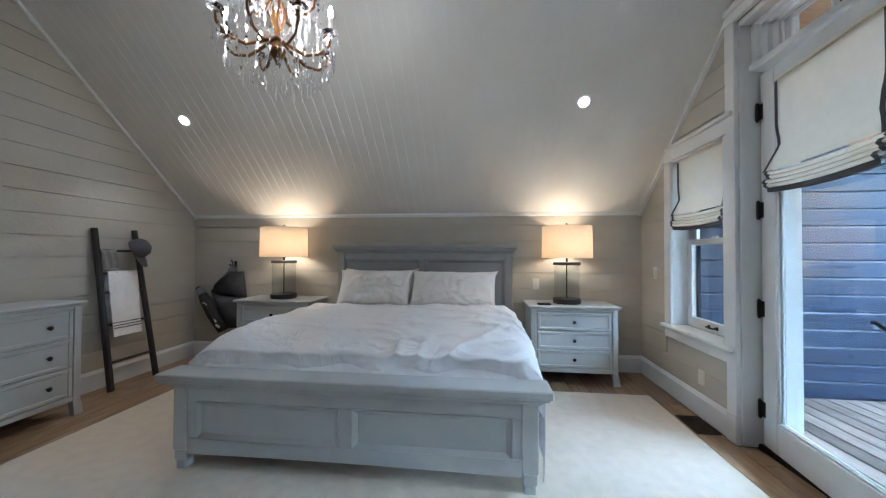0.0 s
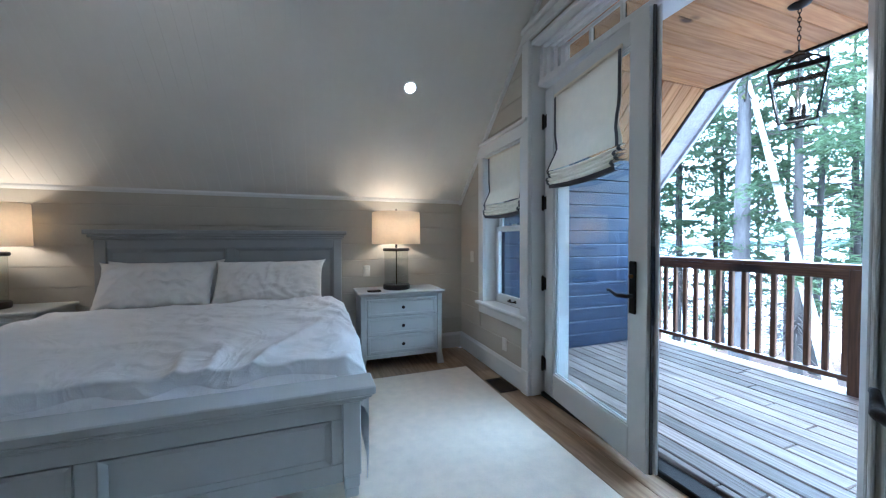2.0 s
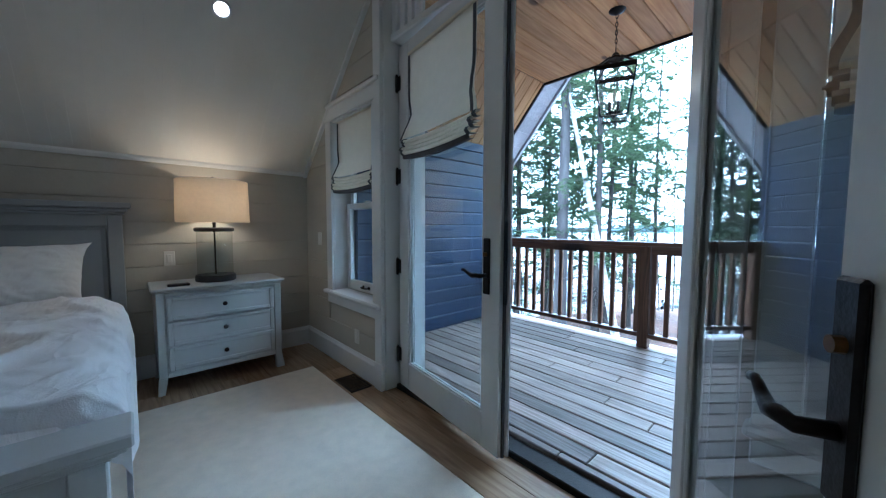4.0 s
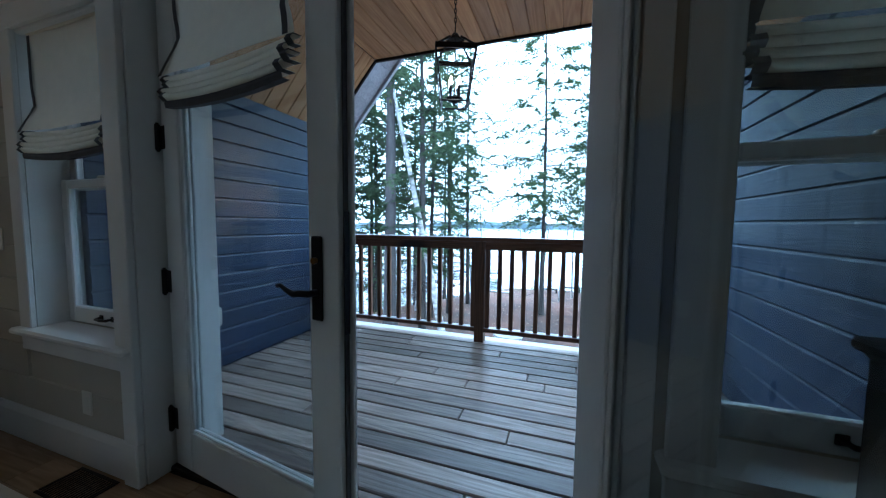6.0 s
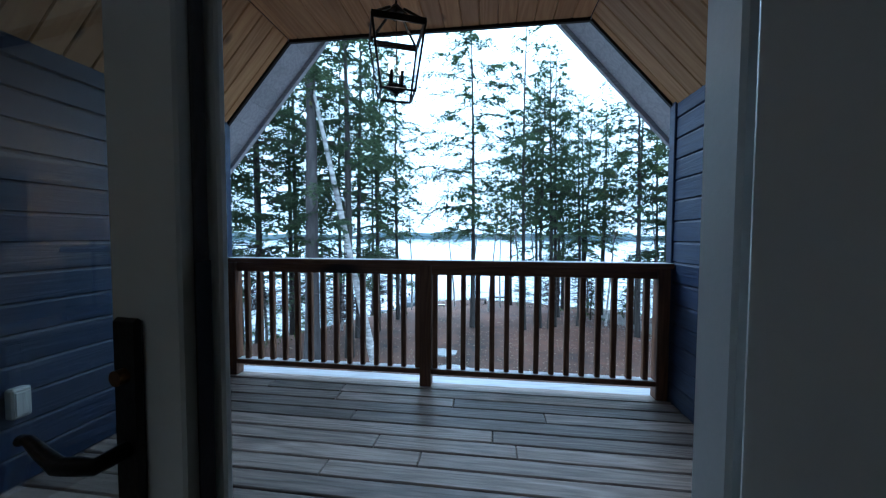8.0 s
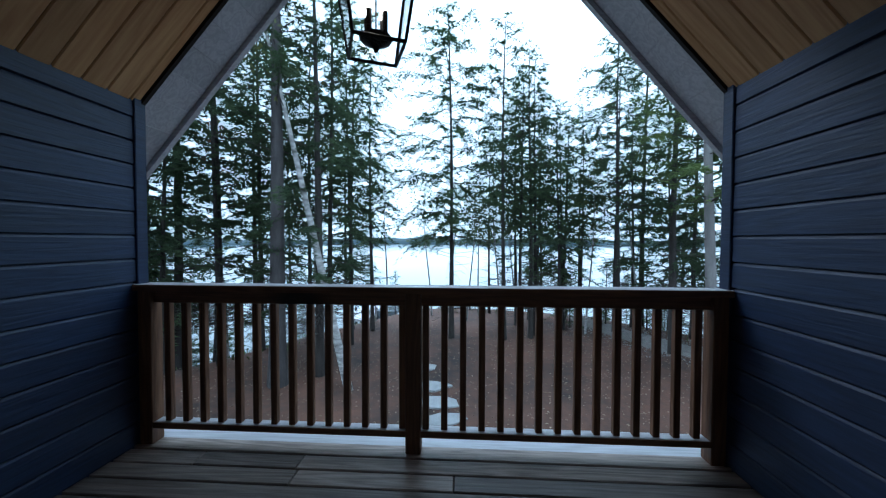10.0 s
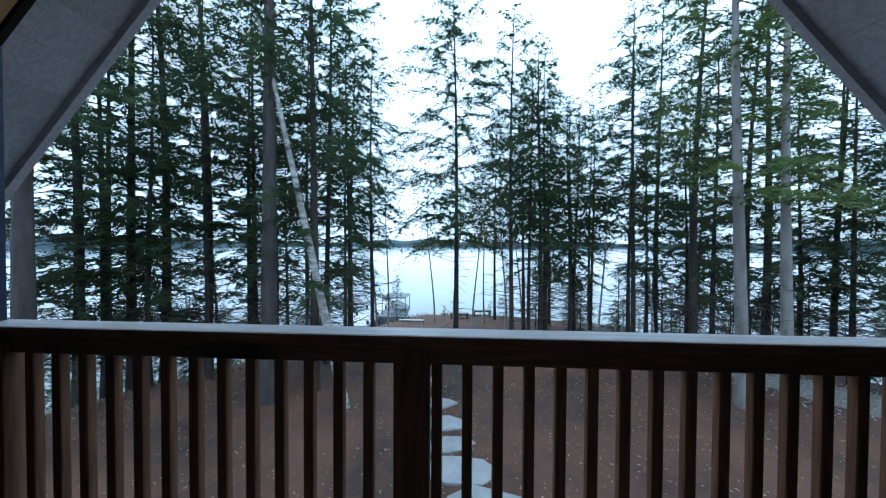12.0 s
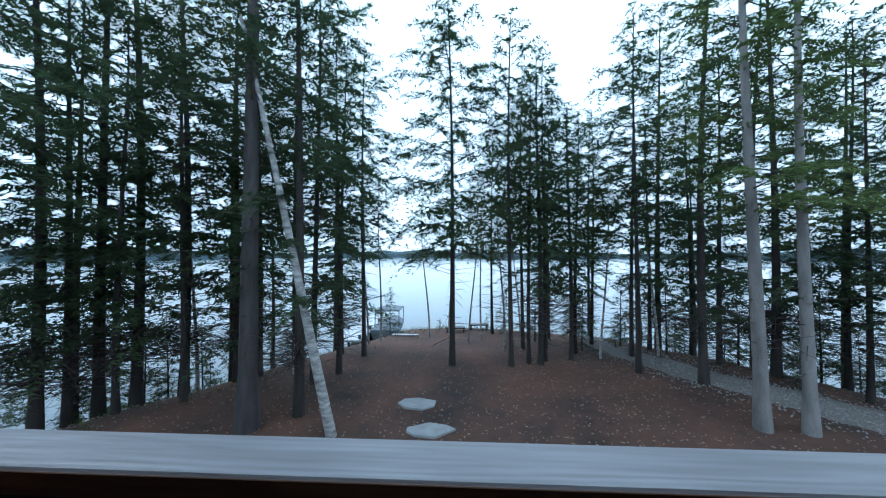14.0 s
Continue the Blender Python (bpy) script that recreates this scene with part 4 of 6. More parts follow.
rug = solid("rug", Shape().box(-1.5, 2.71, -0.1, 3.775, 0.0005, 0.014, 0.005), M_RUG, "cream woven wool rug under the bed", "rug", "thing")

# blanket ladder with towel, cap and cloth
ladder = thing("blanket_ladder", "black wooden blanket ladder leaning on the shiplap wall", "ladder")
FOOT, TOPX = -2.03, -2.19
LA = [(FOOT, 3.33, 0.0), (TOPX, 3.30, 1.46)]
LB = [(FOOT, 3.76, 0.0), (TOPX, 3.66, 1.46)]


def on(line, t):
    return tuple(line[0][i] + (line[1][i] - line[0][i]) * t for i in range(3))


for line in (LA, LB):
    part("rail", Shape().tube([on(line, 0), on(line, 0.33), on(line, 0.66), on(line, 1)], [0.027, 0.026, 0.025, 0.024], 12), M_BLACKWOOD, ladder)
RUNGS = (0.17, 0.40, 0.60, 0.72, 0.86)
for t in RUNGS:
    part("rung", Shape().tube([on(LA, t), on(LB, t)], 0.012, 10), M_BLACKWOOD, ladder)


def draped(name, label, category, t, a, b, front, back, mat, stripes=False):
    th = thing(name, label, category)
    p, q = Vector(on(LA, t)), Vector(on(LB, t))
    s, n = Shape(), 16
    prof = [(0.028, -front), (0.026, -front * 0.66), (0.024, -front * 0.33), (0.020, -0.02), (0.012, 0.012), (0.0, 0.018), (-0.014, 0.008), (-0.018, -back * 0.5), (-0.02, -back)]
    pts = []
    for i in range(n + 1):
        c = p.lerp(q, a + (b - a) * i / n)
        for dx, dz in prof:
            wv = 0.004 * math.sin(i * 0.9 + dz * 9)
            drift = -dz * 0.11 if dz < 0 else 0
            pts.append((c.x + dx + wv + drift * (0.9 if dx > 0 else 0.4), c.y, c.z + dz))
    k = len(prof)
    s.add(pts, [(i * k + j, i * k + j + 1, (i + 1) * k + j + 1, (i + 1) * k + j) for i in range(n) for j in range(k - 1)])
    part("cloth", s, mat, th, "", True)
    if stripes:
        for z in (-front + 0.075, -front + 0.10, -front + 0.125):
            c0, c1 = p.lerp(q, a), p.lerp(q, b)
            x = 0.034 - z * 0.11 * 0.9
            pts = []
            for i in range(n + 1):
                c = c0.lerp(c1, i / n)
                wv = 0.004 * math.sin(i * 0.9 + z * 9)
                pts += [(c.x + x + wv, c.y, c.z + z - 0.004), (c.x + x + wv, c.y, c.z + z + 0.004)]
            part("stripe", Shape().add(pts, [(2 * i, 2 * i + 1, 2 * i + 3, 2 * i + 2) for i in range(n)]), M_TAPE, th, "black woven stripe")
    return th


draped("towel", "white towel with three black stripes over the ladder rung", "towel", 0.72, 0.16, 0.86, 0.58, 0.45, M_LINEN, True)
draped("scarf", "folded grey and cream cloth on the ladder", "cloth", 0.86, 0.06, 0.42, 0.16, 0.14, M_FELT)
cap = thing("cap", "dark grey cap hung on the ladder", "cap", pose(-2.12, 3.62, 1.27, 0, 62, 20))
part("crown", Shape().lathe([(0.095, 0.0), (0.096, 0.03), (0.085, 0.075), (0.055, 0.105), (0.0, 0.118)], sides=24), M_TAPE, cap, "", True)
part("brim", Shape().add([(0.09 * math.cos(a) * k + 0.06 * (k - 1), 0.09 * math.sin(a) * (1 if k < 1.2 else 0.95), -0.01 * (k - 1)) for k in (1.0, 1.35, 1.7) for a in [math.pi * (i / 12 - 0.5) for i in range(13)]],
                         [(r * 13 + i, r * 13 + i + 1, (r + 1) * 13 + i + 1, (r + 1) * 13 + i) for r in range(2) for i in range(12)]), M_TAPE, cap, "", True)

# carrier bag hung from a wall hook in the corner
hook = thing("wall_hook", "small black iron hook on the shiplap wall", "hook", pose(-1.675, WY1 - 0.012, 1.10))
part("plate", Shape().box(-0.016, 0.016, -0.006, 0.0, -0.045, 0.045, 0.003), M_BLACK, hook)
part("prong", Shape().tube([(0, -0.004, -0.02), (0, -0.035, -0.03), (0.0, -0.05, -0.012), (0.004, -0.055, 0.02), (-0.012, -0.06, 0.06)], [0.008, 0.007, 0.007, 0.006, 0.008], 8), M_BLACK, hook, "", True)
part("side_prong", Shape().tube([(-0.045, -0.05, 0.006), (-0.02, -0.045, -0.012), (0.02, -0.045, -0.012), (0.05, -0.05, 0.008)], [0.009, 0.008, 0.008, 0.009], 8), M_BLACK, hook, "", True)

bag = thing("tote_bag", "black and grey canvas bag with pale lettering on a hook", "bag", pose(-1.675, WY1 - 0.012, 0.0))
M_BAGGREY = material("charcoal_bag_cloth", (0.055, 0.055, 0.06), 0.85, spots=0.3, scale=14, bump=0.4, bump_scale=120)


def sack(shape, corners, depth, n=12):
    """A limp padded panel between four corners on the wall, bulging by depth."""
    c = [Vector((x, 0, z)) for x, z in corners]
    pts = []
    for back in (0, 1):
        for i in range(n + 1):
            for j in range(n + 1):
                u, v = i / n, j / n
                p = c[0].lerp(c[1], u).lerp(c[3].lerp(c[2], u), v)
                bulge = (math.sin(math.pi * u) * math.sin(math.pi * v)) ** 0.5 * depth + 0.02 * noise.noise((u * 3, v * 4, depth * 30))
                pts.append((p.x, -0.012 - (0 if back else max(0.004, bulge)), p.z))
    k = (n + 1) ** 2
    shape.add(pts, [(o + i * (n + 1) + j, o + i * (n + 1) + j + 1, o + (i + 1) * (n + 1) + j + 1, o + (i + 1) * (n + 1) + j) for o in (0, k) for i in range(n) for j in range(n)])
    return shape


part("canvas_body", sack(Shape(), [(-0.31, 0.78), (-0.09, 1.02), (0.115, 1.02), (0.16, 0.70)], 0.10), M_BAGGREY, bag, "charcoal upper panel", True)
part("lower_panel", sack(Shape(), [(-0.31, 0.79), (0.16, 0.70), (0.12, 0.36), (-0.06, 0.34)], 0.12), M_BAGGREY, bag, "", True)
part("pocket", sack(Shape(), [(-0.28, 0.80), (-0.08, 1.0), (0.05, 1.0), (-0.10, 0.86)], 0.125), M_CANVAS, bag, "black fold at the mouth", True)
sleeve = part("side_sleeve", Shape().tube([(-0.43, -0.07, 0.815), (-0.385, -0.085, 0.80), (-0.30, -0.10, 0.68), (-0.18, -0.115, 0.51), (-0.06, -0.11, 0.345)], [0.030, 0.038, 0.060, 0.066, 0.062], 14), M_CANVAS, bag, "black padded sleeve", True)
part("sleeve_tip", Shape().tube([(-0.395, -0.09, 0.81), (-0.345, -0.10, 0.745)], [0.040, 0.050], 14), M_FELT, bag, "pale worn band")
for i in range(5):
    c = Vector((-0.262, -0.160, 0.645)).lerp(Vector((-0.085, -0.176, 0.40)), i / 4)
    part("letter_bar", Shape().box(-0.030, 0.030, -0.003, 0.003, -0.013, 0.013, 0.002, Matrix.Translation(c) @ pose(0, 0, 0, 0, 32 + 6 * (i % 2), 0)), M_PLASTIC, bag, "pale lettering" if i == 0 else "")
for sx in (-0.05, 0.07):
    part("strap", Shape().tube([(sx, -0.05, 1.0), (sx * 0.8, -0.055, 1.05), (0.0, -0.05, 1.088)], [0.012, 0.009, 0.008], 8), M_FELT, bag, "grey carrying strap", True)
tagged(solid("phone", Shape().box(1.80, 1.93, 4.01, 4.08, 0.7465, 0.762, 0.006), M_BLACK, "small black clock radio lying on the nightstand", "device", "thing"))


def wall_plate(label, m, toggle):
    w = thing("wall_plate", label, "switch", m, "switch plates")
    part("plate", Shape().box(-0.036, 0.036, -0.007, 0, -0.058, 0.058, 0.004), M_PLASTIC, w)
    if toggle:
        part("rocker", Shape().box(-0.017, 0.017, -0.012, -0.006, -0.034, 0.034, 0.003), M_PLASTIC, w)
    else:
        for z in (-0.022, 0.022):
            part("socket", Shape().box(-0.016, 0.016, -0.010, -0.006, z - 0.014, z + 0.014, 0.003), M_PLASTIC, w)
    return w


wall_plate("white rocker switch on the shiplap above the nightstand", pose(1.844, WY1 - 0.012, 0.915), True)
wall_plate("white rocker switch on the shiplap beside the window", pose(WX1 - 0.012, 4.12, 1.06, 0, 0, -90), True)
wall_plate("white socket plate low on the shiplap under the window", pose(WX1 - 0.012, 3.43, 0.30, 0, 0, -90), False)

vent = thing("floor_vent", "dark bronze floor register set in the oak floor", "vent")
s = Shape()
s.box(2.735, 2.75, 3.15, 3.43, 0.0, 0.006).box(2.885, 2.90, 3.15, 3.43, 0.0, 0.006).box(2.75, 2.885, 3.15, 3.165, 0.0, 0.006).box(2.75, 2.885, 3.415, 3.43, 0.0, 0.006)
part("frame", s, M_BLACK, vent)
for i in range(15):
    part("slat", Shape().box(2.75, 2.885, 3.169 + i * 0.0165, 3.176 + i * 0.0165, -0.004, 0.004, 0.001), M_BLACK, vent)

for sx, sy in ((-1.52, 3.51), (2.09, 3.50)):
    up = 1 if sy > RIDGE_Y else -1
    d = thing("downlight", "small round recessed downlight, lit, in the sloping ceiling", "downlight", pose(sx, sy, ceil_z(sy) - 0.002, 0 - up * math.degrees(ang), 0, 0), "recessed downlights")
    part("trim_ring", Shape().lathe([(0.056, 0.0), (0.055, -0.006), (0.044, -0.008), (0.038, 0.0), (0.038, 0.012)], sides=28), M_TRIM, d, "", True)
    part("lens", Shape().lathe([(0.0, -0.002), (0.036, -0.002), (0.037, 0.004)], sides=24), M_SPOT, d)

# black chest behind the open door
drawer_chest("chest", "tall black-stained chest of drawers behind the open door", "chest", pose(2.40, 0.60, 0.014, 0, 0, -90), 0.50, 0.36, 0.975, 4, 1, 2, mat=M_EBONY)

# ---- chandelier ----
ch = thing("chandelier", "bronze and crystal chandelier with lit candle bulbs", "chandelier", pose(0.33, RIDGE_Y, 0.06) @ Matrix.Diagonal((0.88, 0.88, 1, 1)))
part("chain", Shape().tube([(0, 0, 2.62), (0, 0, ceil_z(RIDGE_Y) - 0.08)], 0.008, 8), M_BRASS, ch)
part("canopy", Shape().lathe([(0.0, -0.06), (0.02, -0.055), (0.065, -0.02), (0.07, 0.0)], (0, 0, ceil_z(RIDGE_Y) - 0.075), 20), M_BRASS, ch, "", True)
part("column", Shape().lathe([(0, 2.03), (0.008, 2.035), (0.012, 2.05), (0.035, 2.075), (0.045, 2.10), (0.02, 2.13), (0.014, 2.18), (0.03, 2.22), (0.05, 2.26), (0.02, 2.30), (0.014, 2.40), (0.035, 2.46), (0.03, 2.52), (0.01, 2.60), (0, 2.62)], sides=20), M_BRASS, ch, "", True)
rng = random.Random(5)


def drop(shape, x, y, z, r, h):
    """One faceted crystal drop hanging at z."""
    shape.add([(x, y, z), (x + r, y, z - h * 0.65), (x, y + r, z - h * 0.65), (x - r, y, z - h * 0.65), (x, y - r, z - h * 0.65), (x, y, z - h)],
              [(0, 1, 2), (0, 2, 3), (0, 3, 4), (0, 4, 1), (5, 2, 1), (5, 3, 2), (5, 4, 3), (5, 1, 4)])


for tier, (na, R, zc, off) in enumerate(((8, 0.275, 2.13, 0.1), (5, 0.18, 2.34, 0.4))):
    for i in range(na):
        a = 2 * math.pi * i / na + off
        c, sn = math.cos(a), math.sin(a)
        prof = [(0.02, zc + 0.02), (0.08, zc - 0.02), (0.16 * R / 0.3, zc - 0.055), (R * 0.8, zc - 0.05), (R * 0.98, zc - 0.01), (R * 1.0, zc + 0.03), (R * 0.93, zc + 0.045), (R * 0.88, zc + 0.02)]
        arm = part("arm", Shape().tube([(r * c, r * sn, z) for r, z in prof], [0.009, 0.008, 0.008, 0.007, 0.007, 0.006, 0.005, 0.007], 8), M_BRASS, ch, "", True)
        part("bobeche", Shape().lathe([(0.008, 0.0), (0.03, 0.008), (0.042, 0.018), (0.04, 0.02), (0.008, 0.008)], (R * c, R * sn, zc + 0.03), 16), M_CRYSTAL, arm, "", True)
        part("candle", Shape().tube([(R * c, R * sn, zc + 0.045), (R * c, R * sn, zc + 0.115)], 0.0105, 12), M_PLASTIC, arm)
        part("candle_bulb", Shape().lathe([(0.006, 0.0), (0.012, 0.015), (0.0125, 0.025), (0.007, 0.045), (0, 0.058)], (R * c, R * sn, zc + 0.115), 12), M_CANDLEBULB, arm, "", True)
        s = Shape()
        for q in range(5):
            b = a + q * 2 * math.pi / 5
            drop(s, R * c + 0.04 * math.cos(b), R * sn + 0.04 * math.sin(b), zc + 0.045, 0.006, 0.055 + 0.02 * rng.random())
        for q in range(9):
            r = R * (0.15 + 0.09 * q)
            sag = -0.06 * math.sin(math.pi * q / 8)
            drop(s, r * c, r * sn, zc + 0.06 + sag, 0.005, 0.014)
        drop(s, R * c, R * sn, zc - 0.02, 0.010, 0.085)
        part("crystal_strand", s, M_CRYSTAL, ch)
for ring, (R, z, n) in enumerate(((0.10, 2.06, 14), (0.17, 2.02, 22), (0.23, 2.07, 28), (0.28, 2.12, 30), (0.14, 2.24, 18), (0.22, 2.22, 26), (0.20, 2.38, 24))):
    s = Shape()
    for i in range(n):
        a = 2 * math.pi * i / n + ring
        drop(s, R * math.cos(a), R * math.sin(a), z, 0.0085, 0.06 + 0.04 * rng.random())
        drop(s, R * math.cos(a), R * math.sin(a), z + 0.02, 0.006, 0.016)
    part("crystal_ring", s, M_CRYSTAL, ch)


# ---- porch ----
DECK_Z, PX1, PY0, PY1 = 0.05, 5.17, 0.303, 3.767
EAVE, FLAT_Z, FY0, FY1 = 2.15, 2.80, 0.875, 3.195
M_PINE_Y = wood_material("knotty_pine_slope", (0.53, 0.32, 0.14), (0.40, 0.215, 0.085), 0.5, "y", 9, knots=4.2, vary=0.16, grain=0.2)
M_RAILWOOD = wood_material("red_cedar_rail", (0.20, 0.095, 0.045), (0.11, 0.05, 0.024), 0.55, "y", 14, knots=1.2, vary=0.15, grain=0.4)

wall_porch_north = solid("wall_porch_north", Shape().box(3.13, PX1, PY1 + 0.022, PY1 + 0.17, -0.25, EAVE + 0.45), M_BLUE, "navy stained cedar porch wall", "wall")
wall_porch_south = solid("wall_porch_south", Shape().box(3.13, PX1, PY0 - 0.17, PY0 - 0.022, -0.25, EAVE + 0.45), M_BLUE, "navy stained cedar porch wall with lap boards", "wall")
s = Shape()
s.box(PX1 - 0.045, PX1 + 0.03, PY1 - 0.012, PY1 + 0.18, -0.25, EAVE + 0.02).box(PX1 - 0.045, PX1 + 0.03, PY0 - 0.18, PY0 + 0.012, -0.25, EAVE + 0.02)
solid("trim_porch", s, M_BLUE, "navy corner boards at the porch opening", "trim")

s = Shape()
y = FY0
while y < FY1 - 0.005:
    y2 = min(y + 0.132, FY1)
    s.box(3.13, PX1, y + 0.0012, y2 - 0.0012, FLAT_Z, FLAT_Z + 0.02, 0.006)
    y = y2
s.add([(3.13, FY0, FLAT_Z + 0.022), (PX1, FY0, FLAT_Z + 0.022), (PX1, FY1, FLAT_Z + 0.022), (3.13, FY1, FLAT_Z + 0.022)], [(0, 1, 2, 3)])
solid("ceiling_porch", s, M_PINE, "knotty pine board porch ceiling", "ceiling")
for side in (1, -1):
    ye, yf = (PY1, FY1) if side > 0 else (PY0, FY0)
    run, rise = abs(ye - yf), FLAT_Z - EAVE
    a2, ln = math.atan2(rise, run), math.hypot(run, rise)
    s = Shape()
    x = 3.13
    while x < PX1 - 0.005:
        x2 = min(x + 0.132, PX1)
        s.box(x + 0.0012, x2 - 0.0012, -0.03, ln, 0.0, 0.02, 0.006)
        x = x2
    s.add([(3.13, -0.03, 0.022), (PX1, -0.03, 0.022), (PX1, ln, 0.022), (3.13, ln, 0.022)], [(0, 1, 2, 3)])
    ob = solid("ceiling_porch_slope", s, M_PINE_Y, "knotty pine board sloping porch ceiling", "ceiling")
    ob.matrix_basis = Matrix(((1, 0, 0, 0), (0, -side * math.cos(a2), side * math.sin(a2), ye), (0, math.sin(a2), math.cos(a2), EAVE), (0, 0, 0, 1)))
s = Shape()
ring = [(PY0, EAVE), (FY0, FLAT_Z), (FY1, FLAT_Z), (PY1, EAVE)]
for (ya, za), (yb, zb) in zip(ring, ring[1:]):
    dn = Vector((-(zb - za), yb - ya)).normalized() * 0.03
    s.prism([(ya, za - 0.02), (yb, zb - 0.02), (yb + dn.x, zb + dn.y), (ya + dn.x, za + dn.y)], "x", PX1 + 0.001, PX1 + 0.026)
solid("trim_ceiling_edge", s, M_BLACK, "black metal drip edge round the porch ceiling", "trim")

# gable roof over the porch: boarded underside, rake boards, shingles
PEAK, RSL = 4.15, 1.16
rk, rf = Shape(), Shape()
soffit = thing("soffit", "grey washed boards under the gable overhang", "soffit", kind="structure")
for side in (1, -1):
    for i in range(22):
        u0, u1 = 0.13 * i, 0.13 * (i + 1) - 0.003
        z0, z1 = PEAK + 0.02 - RSL * u0, PEAK + 0.02 - RSL * u1
        part("board", Shape().prism([(RIDGE_Y + side * u0, z0), (RIDGE_Y + side * u1, z1), (RIDGE_Y + side * u1, z1 + 0.03), (RIDGE_Y + side * u0, z0 + 0.03)], "x", PX1 + 0.03, 5.50), M_SOFFIT, soffit)
    e = 2.9
    rk.prism([(RIDGE_Y, PEAK - 0.03), (RIDGE_Y + side * e, PEAK - 0.03 - RSL * e), (RIDGE_Y + side * e, PEAK + 0.22 - RSL * e), (RIDGE_Y, PEAK + 0.22)], "x", 5.50, 5.54)
    rk.prism([(RIDGE_Y, PEAK + 0.12), (RIDGE_Y + side * e, PEAK + 0.12 - RSL * e), (RIDGE_Y + side * e, PEAK + 0.23 - RSL * e), (RIDGE_Y, PEAK + 0.23)], "x", 5.54, 5.57)
    rf.prism([(RIDGE_Y, PEAK + 0.10), (RIDGE_Y + side * e, PEAK + 0.10 - RSL * e), (RIDGE_Y + side * e, PEAK + 0.26 - RSL * e), (RIDGE_Y, PEAK + 0.26)], "x", 3.26, 5.50)
solid("rake_board", rk, M_SOFFIT, "grey painted rake boards on the gable edge", "trim")
solid("roof_porch", rf, M_ROOF, "dark shingled porch roof", "roof")

deck_base = solid("deck_frame", Shape().box(3.13, 5.22, PY0 - 0.1, PY1 + 0.1, -0.25, DECK_Z - 0.034), M_BLACKWOOD, "dark joists under the deck boards", "deck")
floor_deck = thing("deck", "weathered brown hardwood deck of narrow boards", "deck", kind="structure")
wall_lower = solid("wall_lower_storey", Shape().box(WX0 - 0.2, 5.05, WY0 - 0.15, WY1 + 0.15, -3.4, -0.3), M_CONCRETE, "plain grey lower storey wall under the room", "wall")
solid("ledge", Shape().box(5.225, 5.42, PY0 - 0.3, PY1 + 0.3, -0.02, 0.018, 0.006), M_RAILTOP, "silvered ledge board outside the railing", "ledge")

railing = thing("railing", "red cedar deck railing with silvered top board", "railing")
# thin added strip: brown cedar edge, its shade included in the dark colour
part("cap_edge", Shape().box(5.0955, 5.0995, PY0 + 0.002, PY1 - 0.002, 1.004, 1.040, 0.001), M_RAILWOOD, railing, "brown front edge of the top board, shade in its colour")
part("top_board", Shape().box(5.10, 5.218, PY0 - 0.005, PY1 + 0.005, 1.003, 1.042, 0.005), M_RAILTOP, railing, "silvered wide top board")
for a, b in ((PY0 + 0.085, 2.025), (2.115, PY1 - 0.085)):
    part("top_rail", Shape().box(5.15, 5.19, a, b, 0.925, 1.003, 0.004), M_RAILWOOD, railing)
    part("bottom_rail", Shape().box(5.135, 5.205, a, b, 0.150, 0.188, 0.004), M_RAILTOP, railing)
    part("bottom_fillet", Shape().box(5.128, 5.1345, a, b, 0.150, 0.187, 0.002), M_RAILWOOD, railing)
for yc in (PY0 + 0.043, 2.07, PY1 - 0.043):
    part("post", Shape().box(5.125, 5.215, yc - 0.045 + (0.003 if yc != 2.07 else 0), yc + 0.045 - (0.003 if yc != 2.07 else 0), DECK_Z, 1.002, 0.005), M_CEDAR, railing)
bal = mesh_of("baluster", Shape().box(-0.019, 0.019, -0.019, 0.019, 0.188, 0.926, 0.003), M_CEDAR)
for y in [2.138 + 0.1125 * i for i in range(14)] + [1.998 - 0.1105 * i for i in range(15)]:
    share("baluster", bal, railing, pose(5.17, y, 0))

# porch lantern
LX, LY = 4.40, 2.10
lan = thing("porch_lantern", "black metal four-sided lantern hanging on a chain, lit", "lantern", pose(LX, LY, 0, 0, 0, 22))
ZT, ZB, RT, RB = 2.345, 2.005, 0.138, 0.090
ct = [Vector((sx * RT, sy * RT, ZT)) for sx, sy in ((1, 1), (-1, 1), (-1, -1), (1, -1))]
cb = [Vector((sx * RB, sy * RB, ZB)) for sx, sy in ((1, 1), (-1, 1), (-1, -1), (1, -1))]
for i in range(4):
    part("corner_bar", Shape().tube([ct[i], cb[i]], 0.0065, 6), M_BLACK, lan)
    part("bottom_bar", Shape().tube([cb[i], cb[(i + 1) % 4]], 0.007, 6), M_BLACK, lan)
    a, b = ct[i], ct[(i + 1) % 4]
    mid_ = (a + b) / 2
    d = (b - a).normalized()
    o = Vector((mid_.x, mid_.y, 0)).normalized()
    m = Matrix(((d.x, o.x, 0, mid_.x), (d.y, o.y, 0, mid_.y), (0, 0, 1, ZT), (0, 0, 0, 1)))
    part("top_band", Shape().box(-RT - 0.004, RT + 0.004, -0.006, 0.004, -0.018, 0.018, 0.002, m), M_BLACK, lan)
    part("roof_bar", Shape().tube([ct[i], Vector((ct[i].x * 0.28, ct[i].y * 0.28, ZT + 0.105))], 0.008, 6), M_BLACK, lan)
for i in range(4):
    j = (i + 1) % 4
    p = part("glass_pane", Shape().add([ct[i] * 0.985, ct[j] * 0.985, cb[j] * 0.985, cb[i] * 0.985], [(0, 1, 2, 3)]), M_LANTERNGLASS, lan)
    p.visible_shadow = False
